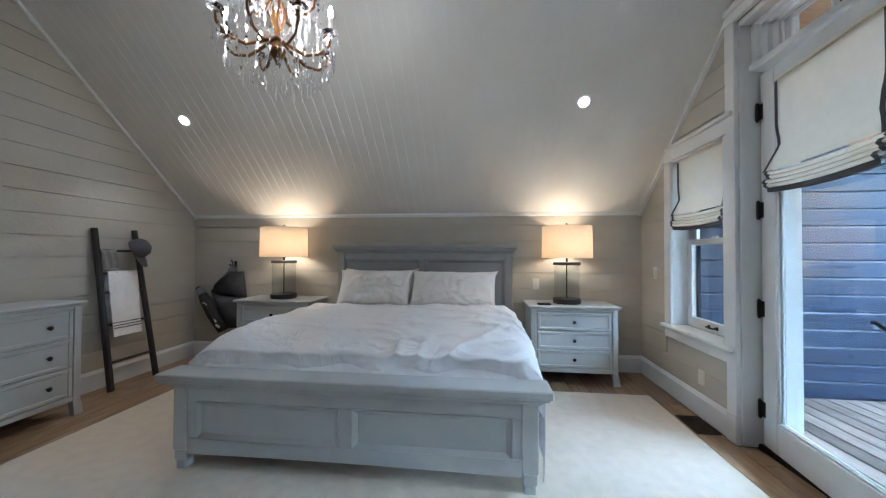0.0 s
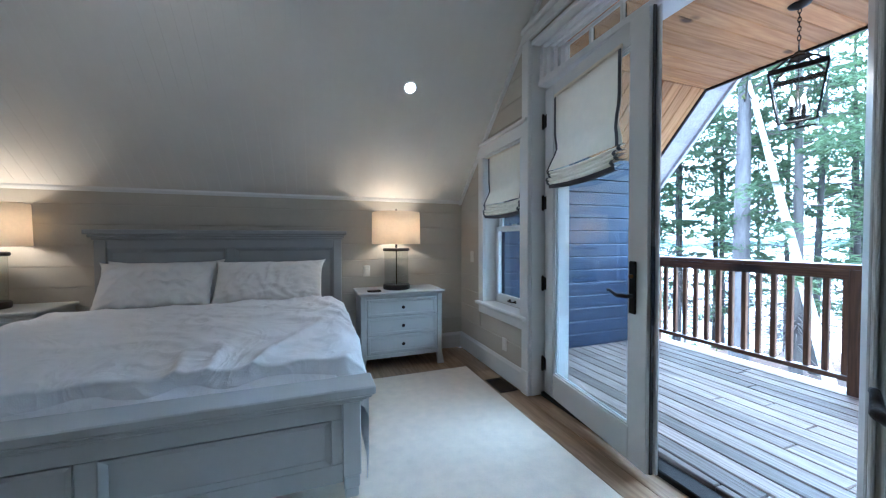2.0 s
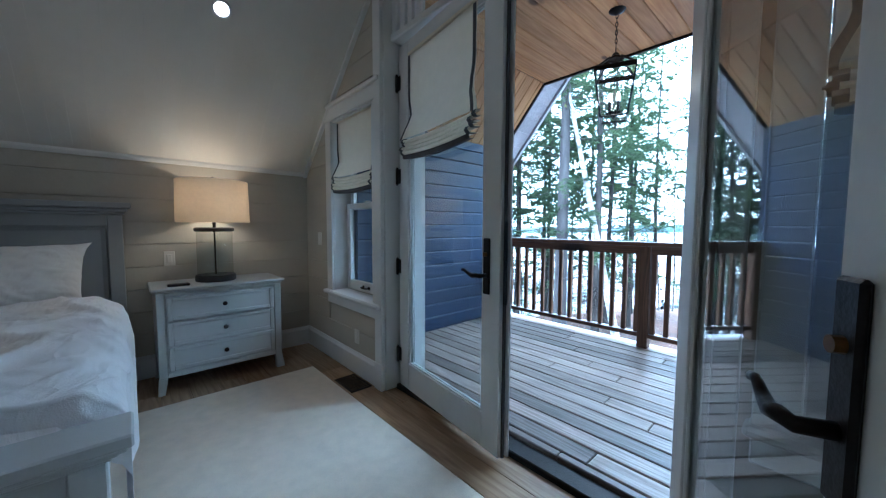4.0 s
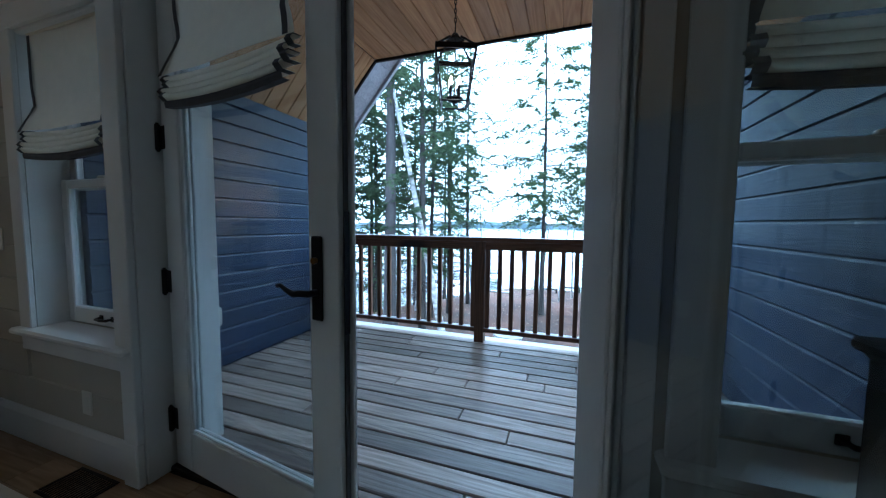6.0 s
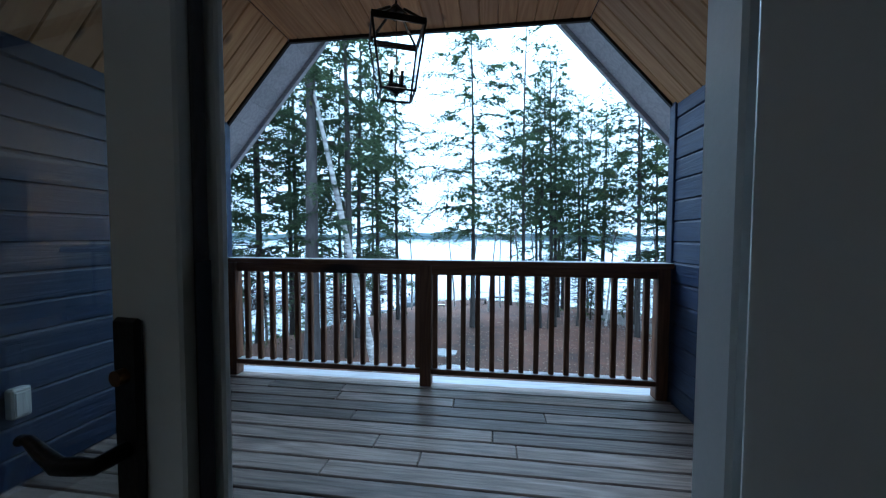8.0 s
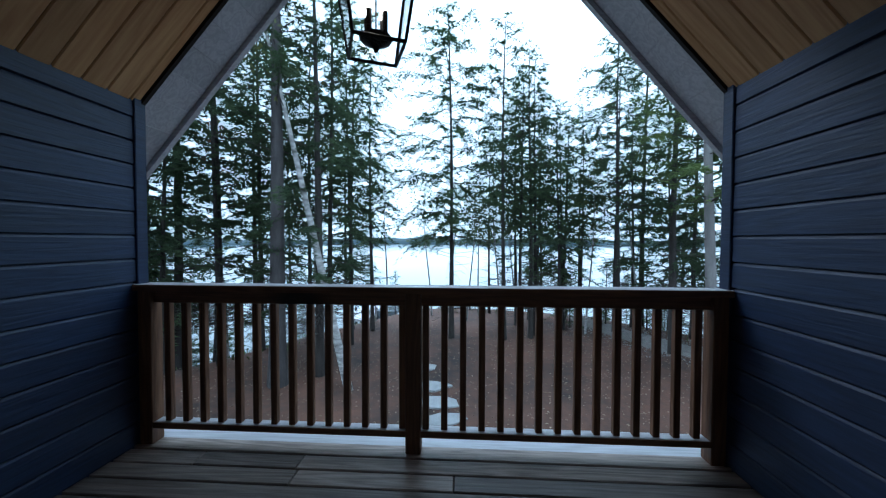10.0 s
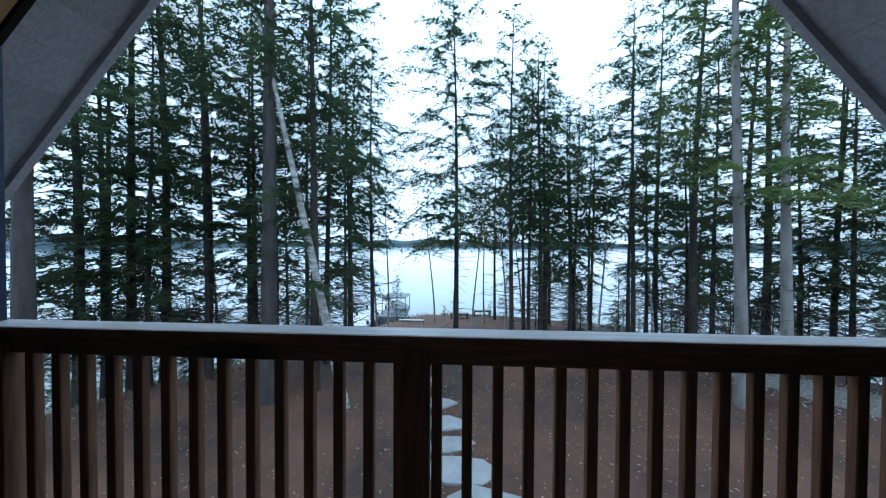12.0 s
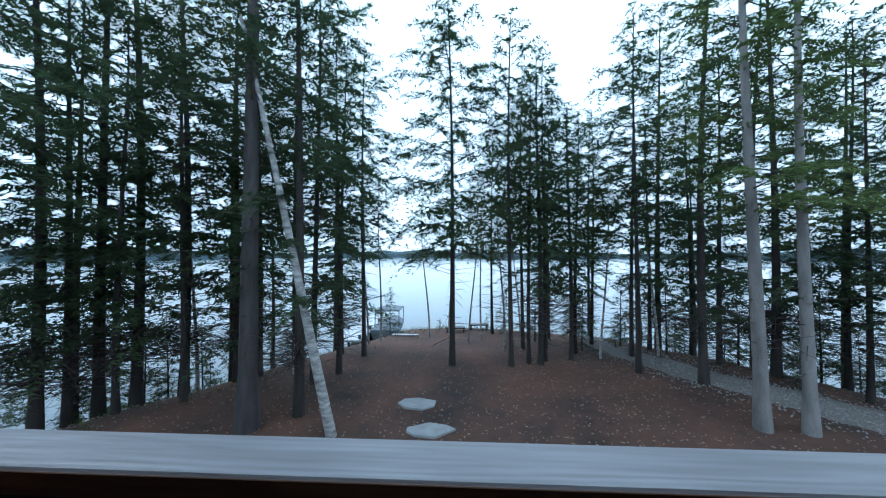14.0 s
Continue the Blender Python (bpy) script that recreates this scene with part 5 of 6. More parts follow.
part("roof_cap", Shape().lathe([(0.066, ZT + 0.095), (0.064, ZT + 0.108), (0.03, ZT + 0.125), (0.018, ZT + 0.145), (0.0, ZT + 0.15)], sides=4), M_BLACK, lan)
ringp = [(0.022 * math.cos(a), 0, ZT + 0.165 + 0.022 * math.sin(a)) for a in [2 * math.pi * i / 14 for i in range(15)]]
part("loop", Shape().tube(ringp, 0.004, 6, False), M_BLACK, lan)
z, k = ZT + 0.187, 0
link = []
while z < FLAT_Z - 0.03:
    link = [((0.008 * math.cos(a)) * (k % 2 == 0), (0.008 * math.cos(a)) * (k % 2), z + 0.016 + 0.02 * math.sin(a)) for a in [2 * math.pi * i / 10 for i in range(11)]]
    part("chain_link", Shape().tube(link, 0.0028, 5, False), M_BLACK, lan)
    z, k = z + 0.03, k + 1
part("canopy", Shape().lathe([(0.0, -0.03), (0.012, -0.03), (0.055, -0.008), (0.06, 0.0)], (0, 0, FLAT_Z), 20), M_BLACK, lan, "", True)
part("centre_rod", Shape().tube([(0, 0, ZB + 0.03), (0, 0, ZT + 0.1)], 0.0035, 6), M_BLACK, lan)
part("candle_pan", Shape().lathe([(0.0, -0.03), (0.008, -0.025), (0.012, -0.012), (0.055, 0.012), (0.062, 0.022), (0.0, 0.022)], (0, 0, ZB + 0.02), 16), M_BLACK, lan, "", True)
for i in range(4):
    a = math.pi / 4 + i * math.pi / 2
    c = (0.04 * math.cos(a), 0.04 * math.sin(a))
    part("candle", Shape().tube([(*c, ZB + 0.04), (*c, ZB + 0.125)], 0.0105, 10), M_BLACK, lan)
    part("flame_bulb", Shape().lathe([(0.006, 0.0), (0.012, 0.016), (0.0125, 0.028), (0.006, 0.05), (0, 0.062)], (*c, ZB + 0.125), 10), M_CANDLEBULB, lan, "", True)
out = thing("outdoor_socket", "white weatherproof socket box on the navy wall", "socket")
part("cover", Shape().box(3.775, 3.845, PY1 - 0.05, PY1 - 0.001, 0.385, 0.525, 0.008), M_PLASTIC, out)
part("lid", Shape().box(3.782, 3.838, PY1 - 0.058, PY1 - 0.05, 0.40, 0.51, 0.004), M_PLASTIC, out)

# ---- outdoors ----
EYE0 = Vector((4.593, 1.972))
GZ, LAKE_Z = -3.0, -4.9


def spread(x, y):
    """Moves a place on the yard outward from the porch."""
    p = EYE0 + (Vector((x, y)) - EYE0) * 1.10
    return p.x, p.y


def inland(x, y):
    """Metres from the lake's bank, negative on the water."""
    left = 14.6 - 0.62 * (x - 11.5) if x > 11.5 else 14.6 + 0.35 * (11.5 - x)
    right = -16.0 + 0.030 * max(0, x - 6) ** 2 if x > 6 else -16.0 - 0.4 * (6 - x)
    return min((left - y) * 0.85, (y - right) * 0.9, 26.5 - x + 0.02 * (y - 3) ** 2 * -1)


def ground_z(x, y):
    d = inland(x, y)
    t = min(1, max(0, (d + 5.0) / 7.0))
    t = t * t * (3 - 2 * t)
    z = -6.6 + (GZ + 6.6) * t
    z += 0.05 * noise.noise((x * 0.6, y * 0.6, 0)) + 0.16 * noise.noise((x * 0.16, y * 0.16, 4)) * t
    z += 0.25 * max(0, 1 - abs(x - 19) / 7) * max(0, 1 - abs(y - 1) / 8)
    return z


xs = [-60, -40, -25, -15] + [-10 + 0.6 * i for i in range(72)] + [36, 42, 52, 70]
ys = [-70, -50, -40, -32] + [-28 + 0.6 * i for i in range(97)] + [33, 40, 50, 70]
pts = [(x, y, ground_z(x, y)) for x in xs for y in ys]
ny = len(ys)
g = Shape().add(pts, [(i * ny + j, i * ny + j + 1, (i + 1) * ny + j + 1, (i + 1) * ny + j) for i in range(len(xs) - 1) for j in range(ny - 1)])
solid("ground", g, M_GROUND, "brown ground strewn with pine needles", "ground", smooth=True)
g = Shape().add([(-1500, -1500, LAKE_Z), (1500, -1500, LAKE_Z), (1500, 1500, LAKE_Z), (-1500, 1500, LAKE_Z)], [(0, 1, 2, 3)])
solid("water", g, M_WATER, "pale calm lake under a white sky", "lake")
# far shore with an uneven treeline
rows = []
n = 420
for i in range(n + 1):
    a = radians(-100 + 200 * i / n)
    R = 520 + 120 * noise.noise((a * 2.2, 0, 0)) - 240 * max(0, abs(a) - 0.5)
    R = max(150, R)
    h = 7 + 6 * noise.noise((a * 3, 1, 0)) + 4 * noise.noise((a * 14, 2, 0)) + 3.0 * abs(noise.noise((a * 120, 3, 0)))
    c, sn = math.cos(a), math.sin(a)
    for k, zz in ((0, LAKE_Z), (4, LAKE_Z + h * 0.55), (14, LAKE_Z + h), (60, LAKE_Z + h * 1.1)):
        rows.append((R * c + k * c, R * sn + k * sn, zz))
solid("backdrop", Shape().add(rows, [(i * 4 + j, i * 4 + j + 1, i * 4 + 5 + j, i * 4 + 4 + j) for i in range(n) for j in range(3)]), M_SHORE, "distant wooded shore across the lake", "shore")

# gravel drive at the edge of the yard
def track_y(x):
    return -4.7 - 0.0543 * (23.5 - x) ** 2


rows = []
for i in range(31):
    t = i / 30
    cx = 10.5 + 13 * t
    cy = track_y(cx)
    for k in range(7):
        o = (k / 6 - 0.5) * (3.0 - 1.4 * t) + 0.55 * noise.noise((t * 17, k * 3, 0)) * (1 if k in (0, 6) else 0.3)
        x, y = cx - o * 0.5, cy + o * 0.85
        rows.append((x, y, ground_z(x, y) + (0.025 if 0 < k < 6 else -0.02)))
solid("path", Shape().add(rows, [(i * 7 + k, i * 7 + k + 1, (i + 1) * 7 + k + 1, (i + 1) * 7 + k) for i in range(30) for k in range(6)]), M_GRAVEL, "pale gravel track through the trees", "path", smooth=True)

rng = random.Random(11)


def flagstone(x, y, rx, ry, turn, seed):
    r = random.Random(seed)
    n = 7
    o = []
    for i in range(n):
        a, k = 2 * math.pi * (i + r.uniform(-0.3, 0.3)) / n, r.uniform(0.78, 1.16)
        o.append((rx * k * math.cos(a), ry * k * math.sin(a)))
    s = Shape()
    s.add([(u, w, -0.12) for u, w in o] + [(u, w, 0.03) for u, w in o] + [(u * 0.95, w * 0.95, 0.045) for u, w in o] + [(u * 0.5, w * 0.5, 0.048 + 0.006 * r.random()) for u, w in o] + [(0, 0, 0.05)],
          [(k * n + i, k * n + (i + 1) % n, (k + 1) * n + (i + 1) % n, (k + 1) * n + i) for k in range(3) for i in range(n)] + [(3 * n + i, 3 * n + (i + 1) % n, 4 * n) for i in range(n)])
    ob = new("flagstone", mesh_of("flagstone", s, M_STONE))
    ob.matrix_basis = pose(x, y, ground_z(x, y) + 0.01, 0, 0, turn)
    return tagged(ob, "flat grey flagstone set in pine needles", "flagstone", "stepping stones to the lake")


for i, (x, y, rx, ry, tn) in enumerate(((9.3, 1.65, 0.58, 0.85, 10), (10.35, 1.95, 0.46, 0.72, 0), (11.2, 2.2, 0.38, 0.6, 20), (12.1, 2.45, 0.36, 0.58, -8), (13.0, 2.75, 0.36, 0.66, 6), (14.45, 3.25, 0.38, 0.62, 0))):
    flagstone(x, y, rx, ry, tn, 40 + i)


def trunk_path(h, lean, bend, seed, n=14):
    r = random.Random(seed)
    px, py = r.uniform(0, 6), r.uniform(0, 6)
    out_ = []
    for i in range(n + 1):
        t = i / n
        out_.append(Vector((lean[0] * t * h + bend * math.sin(t * 3.0 + px) * t, lean[1] * t * h + bend * math.sin(t * 2.6 + py) * t, h * t)))
    return out_


def at(path, t):
    f = t * (len(path) - 1)
    i = min(int(f), len(path) - 2)
    return path[i].lerp(path[i + 1], f - i)


def spray(shape, p, d, ln, r, droop, size):
    """A loose fan of needle twigs along d from p."""
    side = Vector((-d.y, d.x, 0)).normalized()
    n = max(3, int(ln / 0.064))
    for i in range(n):
        t = (i + 0.4) / n
        c = p + d * (ln * t) + Vector((r.uniform(-0.04, 0.04), r.uniform(-0.04, 0.04), r.uniform(-0.05, 0.05) - droop * ln * t * t))
        for sg in (-1, 1):
            for f in (1.0, 0.8):
                w = size * f * (1.3 - 0.7 * t) * r.uniform(0.6, 1.5)
                tip = c + side * (sg * w) + d * (w * r.uniform(-0.1, 1.3)) + Vector((0, 0, w * r.uniform(-0.8, 0.4)))
                q = d * r.uniform(0.010, 0.026) + Vector((0, 0, r.uniform(-0.020, 0.020)))
                shape.add([c - q, tip, c + q], [(0, 1, 2)])


def conifer(name, label, h, r0, crown0, reach, seed, bark, needle, dens=1.0, lean=(0, 0), bend=0.25, dead=10, thin=1.0):
    """A tall conifer: tapered trunk, bare limbs, level boughs of many needle sprays."""
    r = random.Random(seed)
    tree = thing(name, label, "tree")
    path = trunk_path(h, lean, bend, seed)
    n = len(path) - 1
    rad = [r0 * (1.3 if i == 0 else 1.0) * (1 - 0.93 * (i / n) ** 1.05) + 0.012 for i in range(n + 1)]
    path2 = [path[0] + Vector((0, 0, -0.35))] + path
    part("trunk", Shape().tube(path2, [rad[0] * 1.15] + rad, 10), bark, tree, "", True)
    limbs, crown = Shape(), Shape()
    for i in range(dead * 3):
        t = r.uniform(0.08, max(0.1, crown0))
        p, a = at(path, t), r.uniform(0, 6.283)
        ln = r.uniform(0.3, 1.7)
        d = Vector((math.cos(a), math.sin(a), r.uniform(-0.25, 0.35)))
        limbs.tube([p, p + d * ln * 0.6, p + d * ln + Vector((0, 0, r.uniform(-0.3, 0.1)))], [0.014, 0.009, 0.004], 3, False)
    nb = int((1 - crown0) * h * 7.5 * dens)
    for i in range(nb):
        t = crown0 + (1 - crown0) * (i + r.random()) / nb
        p, a = at(path, min(t, 0.995)), i * 2.39996 + r.uniform(-0.6, 0.6)
        k = (1 - t) / (1 - crown0)
        ln = reach * (0.10 + 1.25 * k ** 0.62 * (1 - 0.42 * k)) * r.uniform(0.45, 1.2)
        rise = 0.55 * (1 - k) ** 2 - 0.04 + r.uniform(-0.30, 0.42)
        d = Vector((math.cos(a), math.sin(a), rise)).normalized()
        end = p + d * ln + Vector((0, 0, -0.10 * ln))
        mid_ = p + d * ln * 0.5 + Vector((0, 0, 0.04 * ln))
        limbs.tube([p, mid_, end], [0.010 + 0.007 * ln, 0.008 + 0.003 * ln, 0.003], 4, False)
        ns = max(2, int(ln * 4.4 * thin))
        for j in range(ns):
            u = 0.2 + 0.8 * (j + r.random()) / ns
            c = p.lerp(mid_, u * 2) if u < 0.5 else mid_.lerp(end, u * 2 - 1)
            b = a + r.choice((-1, 1)) * r.uniform(0.25, 1.2)
            dd = Vector((math.cos(b), math.sin(b), r.uniform(-0.45, 0.25))).normalized()
            spray(crown, c, dd, ln * r.uniform(0.16, 0.38) + 0.16, r, 0.35, 0.115)
        spray(crown, mid_, d, ln * 0.55, r, 0.15, 0.13)
    tagged(part("branchwork", limbs, M_TWIG, tree), kind="stuff")
    co = new("crown", raw_mesh("crown", crown, needle))
    co.parent = tree
    tagged(co, kind="stuff")
    return tree


def birch(name, label, h, r0, lean, bend, seed, leafmat, n_leaf=500, crown0=0.5):
    """A birch: pale leaning trunk, thin limbs, small loose leaves."""
    r = random.Random(seed)
    tree = thing(name, label, "tree")
    path = trunk_path(h, lean, bend, seed)
    n = len(path) - 1
    part("trunk", Shape().tube([path[0] + Vector((0, 0, -0.3))] + path, [r0 * 1.2] + [r0 * (1 - 0.9 * i / n) + 0.008 for i in range(n + 1)], 10), M_BIRCH, tree, "", True)
    limbs, leaves = Shape(), Shape()
    for i in range(22):
        t = crown0 + (1 - crown0) * (i + r.random()) / 22
        p, a = at(path, min(t, 0.99)), r.uniform(0, 6.28)
        ln = (1.3 - t) * h * 0.20 * r.uniform(0.6, 1.2) + 0.3
        d = Vector((math.cos(a), math.sin(a), r.uniform(0.2, 0.8))).normalized()
        limbs.tube([p, p + d * ln * 0.5, p + d * ln + Vector((0, 0, -0.08 * ln))], [0.02, 0.012, 0.004], 4, False)
        for j in range(n_leaf // 22):
            c = p + d * ln * r.uniform(0.3, 1.1) + Vector((r.gauss(0, 0.22), r.gauss(0, 0.22), r.gauss(0, 0.2)))
            u = Vector((r.gauss(0, 1), r.gauss(0, 1), r.gauss(0, 0.6))).normalized()
            w = u.cross(Vector((r.gauss(0, 1), r.gauss(0, 1), r.gauss(0, 1)))).normalized()
            sz = r.uniform(0.05, 0.10)
            leaves.add([c - u * sz, c + w * sz * 0.5, c + u * sz, c - w * sz * 0.5], [(0, 1, 2, 3)])
    tagged(part("branchwork", limbs, M_TWIG, tree), kind="stuff")
    co = new("crown", raw_mesh("crown", leaves, leafmat))
    co.parent = tree
    tagged(co, kind="stuff")
    return tree


def plant(tree, x, y, turn=0, scale=1.0):
    m = Matrix.LocRotScale((x, y, ground_z(x, y)), Euler((0, 0, radians(turn))), (scale,) * 3)
    tree.matrix_basis = m
    return tree


def again(tree, x, y, turn, scale, label=""):
    c = copy_thing(tree, Matrix.LocRotScale((x, y, ground_z(x, y)), Euler((0, 0, radians(turn))), (scale,) * 3))
    if label:
        c["label"] = label
    return c


# unseen plain house blocks on both sides of the room, added to block sky light
for nm, ya, yb in (("wall_wing_north", 4.75, 12.5), ("wall_wing_south", -8.5, -0.70)):
    solid(nm, Shape().box(-8.0, 2.55, ya, yb, -3.2, 4.6), M_BLUE, "unseen navy house block added to hold off sky light", "wall", "structure")
    solid(nm.replace("wall", "roof"), Shape().box(-8.4, 2.75, ya - 0.03, yb + 0.4, 4.61, 4.85), M_ROOF, "dark shingled slab on the unseen sky block", "roof", "structure")
GROVE = "trees between the house and the lake"
big = conifer("pine_tree", "massive grey-brown pine trunk close to the house", 19, 0.225, 0.36, 2.9, 3, M_BARKMID, M_NEEDLE, 0.8, (0.0, 0.004), 0.15, 8)
tC = conifer("hemlock_tree", "slender hemlock with an open feathery crown", 13.4, 0.10, 0.30, 3.0, 21, M_BARK, M_NEEDLE, 1.1, (0, 0.008), 0.12, 9, 1.25)
tD = conifer("hemlock_tree", "slender dark hemlock with a narrow crown", 13.2, 0.085, 0.36, 2.3, 22, M_BARK, M_NEEDLE, 0.95, (0, 0.004), 0.15, 20, 1.1)
tE = conifer("hemlock_tree", "bushy dark green hemlock tree", 12.2, 0.09, 0.22, 2.1, 23, M_BARK, M_NEEDLE, 0.8, (0.0, -0.004), 0.18, 24, 1.1)
tF = conifer("hemlock_tree", "tall dark hemlock with drooping boughs", 15.5, 0.125, 0.14, 2.8, 24, M_BARK, M_NEEDLE, 0.68, (0, 0.0), 0.25, 40, 1.05)
pale1 = conifer("pine_tree", "tall pale-barked pine with yellow-green boughs", 17, 0.15, 0.30, 2.6, 31, M_BARKLIGHT, M_NEEDLE2, 0.75, (0.0, 0.022), 0.18, 6)
pale2 = conifer("pine_tree", "pale-barked pine beside the gravel track", 16, 0.13, 0.32, 2.5, 32, M_BARKLIGHT, M_NEEDLE2, 0.7, (0.0, 0.012), 0.18, 6)
young = conifer("hemlock_tree", "young hemlock with boughs to the ground", 6.5, 0.06, 0.08, 1.7, 41, M_BARK, M_NEEDLE, 1.2, (0, 0), 0.1, 2)
wb = birch("birch_tree", "leaning white birch with peeling bark", 13.0, 0.12, (0.03, 0.25), 0.15, 51, M_LEAF, 500, 0.62)
sb = birch("birch_tree", "thin curved birch sapling with few leaves", 7.5, 0.045, (0.0, 0.03), 0.35, 52, M_LEAF, 500, 0.5)
mp_ = birch("maple_tree", "small maple with rust-coloured autumn leaves", 10.0, 0.06, (0.0, 0.03), 0.3, 53, M_RUST, 700, 0.62)
for t_ in (big, tC, tD, tE, tF, pale1, pale2, young, wb, sb, mp_):
    t_["group"] = GROVE

plant(big, *spread(12.2, 6.75))
again(big, 10.1, 10.5, 70, 0.85, "thick dark pine trunk standing beside the porch")
plant(wb, *spread(12.0, 4.75))
plant(tC, *spread(16.4, 2.23))
plant(tD, *spread(16.5, 0.22))
plant(tE, *spread(16.9, -0.85))
plant(pale1, *spread(12.76, -4.84))
plant(pale2, *spread(12.62, -5.75))
plant(tF, *spread(12.9, 5.9))
plant(young, *spread(22.5, 5.6))
young.scale = (0.42, 0.42, 0.42)
plant(sb, *spread(19.6, 5.95))
plant(mp_, *spread(15.5, 10.5))
r = random.Random(77)
NEAR = ((tD, 16.9, -0.45, 0.86), (tD, 17.3, -1.1, 0.88), (tE, 17.5, -2.1, 0.85), (tE, 18.6, -2.6, 0.85), (tD, 16.47, -3.98, 1.0), (tF, 15.4, -5.36, 1.0), (tD, 18.9, -0.6, 0.85), (tE, 20.0, -2.9, 0.9), (tE, 19.2, -1.6, 0.8),
        (tF, 12.4, 12.1, 1.1), (tE, 12.9, 11.9, 1.1), (tF, 13.4, 11.6, 1.15), (tF, 13.75, 10.9, 1.2), (tF, 14.2, 9.9, 1.0), (tE, 15.2, 9.0, 1.1), (tE, 15.6, 8.5, 1.05), (tD, 16.8, 7.9, 1.0),
        (tD, 14.9, 6.4, 1.1), (tE, 15.7, 5.9, 1.0), (tD, 17.6, 5.6, 0.95), (tF, 17.9, 6.6, 0.9), (tE, 19.5, 7.4, 0.9), (tF, 14.0, 13.0, 1.0), (tF, 16.2, 9.8, 0.95),
        (tF, 16.5, -8.4, 1.05), (tE, 17.6, -7.4, 1.0), (tF, 18.3, -9.2, 1.1), (tE, 15.8, -9.9, 1.0), (tF, 14.6, -10.9, 1.1), (tE, 19.4, -5.9, 0.95), (tD, 20.1, -3.8, 0.9), (tF, 20.4, -6.8, 1.0),
        (tE, 21.2, -2.2, 0.85), (tD, 21.6, 0.4, 0.8), (tF, 12.8, -11.6, 1.15), (tE, 13.4, -9.2, 0.9), (tF, 17.4, -11.5, 1.0), (tD, 22.0, -4.4, 0.85), (tE, 20.8, -8.6, 1.0), (tF, 10.5, 13.2, 1.15), (tF, 10.8, -12.5, 1.2),
        (tE, 12.9, 10.6, 0.95), (tE, 15.0, 12.0, 0.85), (tD, 14.7, 8.2, 0.9), (tE, 17.7, 9.2, 0.8), (tE, 11.6, 12.4, 1.0), (tD, 13.6, 9.4, 0.95),
        (tE, 16.6, -9.6, 0.9), (tE, 18.8, -7.2, 0.85), (tE, 14.6, -9.2, 0.9), (tE, 13.4, -10.6, 0.95), (tD, 18.2, -4.6, 0.95), (tE, 21.6, -9.4, 1.0))
for t_, x, y, sc_ in NEAR:
    x, y = spread(x, y)
    again(t_, x, y, r.uniform(0, 360), sc_ * r.uniform(0.95, 1.05))
for x, y, sc_, tn in ((19.9, 5.5, 1.05, 120), (21.0, 3.4, 1.0, 40), (19.4, 1.6, 0.95, 200), (20.5, 1.0, 1.0, 300), (18.3, 0.2, 1.0, 70), (17.9, -3.3, 1.0, 150), (18.5, -5.75, 1.1, 10), (21.4, 2.5, 1.05, 250), (15.7, 7.4, 1.1, 170), (21.8, -1.0, 1.0, 20), (20.9, -1.8, 1.1, 90)):
    again(sb, *spread(x, y), tn, sc_)
for x, y, sc_ in ((15.8, 10.3, 0.6), (17.0, 8.9, 0.55), (16.4, -10.9, 0.9), (18.6, -8.3, 0.8), (14.0, -11.9, 1.0), (19.9, -7.6, 0.7), (21.6, -5.6, 0.6), (19.6, -4.6, 0.5), (22.4, 7.0, 0.5), (21.6, -3.1, 0.45), (15.2, -8.0, 0.7), (22.2, 3.0, 0.25), (22.3, 0.6, 0.3),
                  (12.6, 13.6, 1.5), (14.2, 12.6, 1.4), (15.6, 11.6, 1.3), (17.2, 10.2, 1.2), (18.8, 8.9, 1.0), (11.2, 14.4, 1.6), (13.6, 14.8, 1.6), (16.0, 12.8, 1.5), (18.2, -11.0, 1.5), (16.8, -12.6, 1.6), (19.6, -9.6, 1.4), (21.0, -7.9, 1.2), (15.2, -13.4, 1.6), (20.2, -10.8, 1.5), (13.4, -13.6, 1.7), (22.6, -6.4, 1.0), (22.9, -4.0, 0.8),
                  (16.4, 9.2, 0.7), (15.4, 13.6, 1.5), (17.4, 11.8, 1.4), (19.6, 9.6, 0.9), (17.2, -9.0, 1.1), (18.0, -9.9, 1.2), (15.6, -11.4, 1.3), (20.6, -6.2, 0.8), (16.0, -8.9, 0.6), (14.4, -12.6, 1.5), (21.8, -8.6, 1.2),
                  (20.4, -1.4, 1.25), (21.0, -3.4, 1.3), (19.8, -4.9, 1.2), (18.9, -6.3, 1.25), (17.8, -8.2, 1.35), (16.9, -10.2, 1.5), (19.0, -3.0, 1.1), (22.0, -0.2, 0.9)):
    again(young, *spread(x, y), r.uniform(0, 360), sc_, "dark young hemlock at the water's edge")

# dock, boat, benches, plank
dx, dy = 30.5, 9.3
dock = thing("dock", "grey wooden dock at the water's edge", "dock")
part("platform", Shape().box(dx - 4, dx + 5, dy - 0.9, dy + 0.9, LAKE_Z + 0.55, LAKE_Z + 0.7, 0.02), M_RAILTOP, dock)
for i in range(4):
    for sy in (-0.8, 0.8):
        part("pile", Shape().tube([(dx - 3.6 + 2.7 * i, dy + sy, LAKE_Z - 1.5), (dx - 3.6 + 2.7 * i, dy + sy, LAKE_Z + 0.95)], 0.09, 8), M_BARK, dock)
boat = thing("boat", "covered motorboat moored beside the dock", "boat", pose(dx + 1.2, dy - 1.9, LAKE_Z))
hull = []
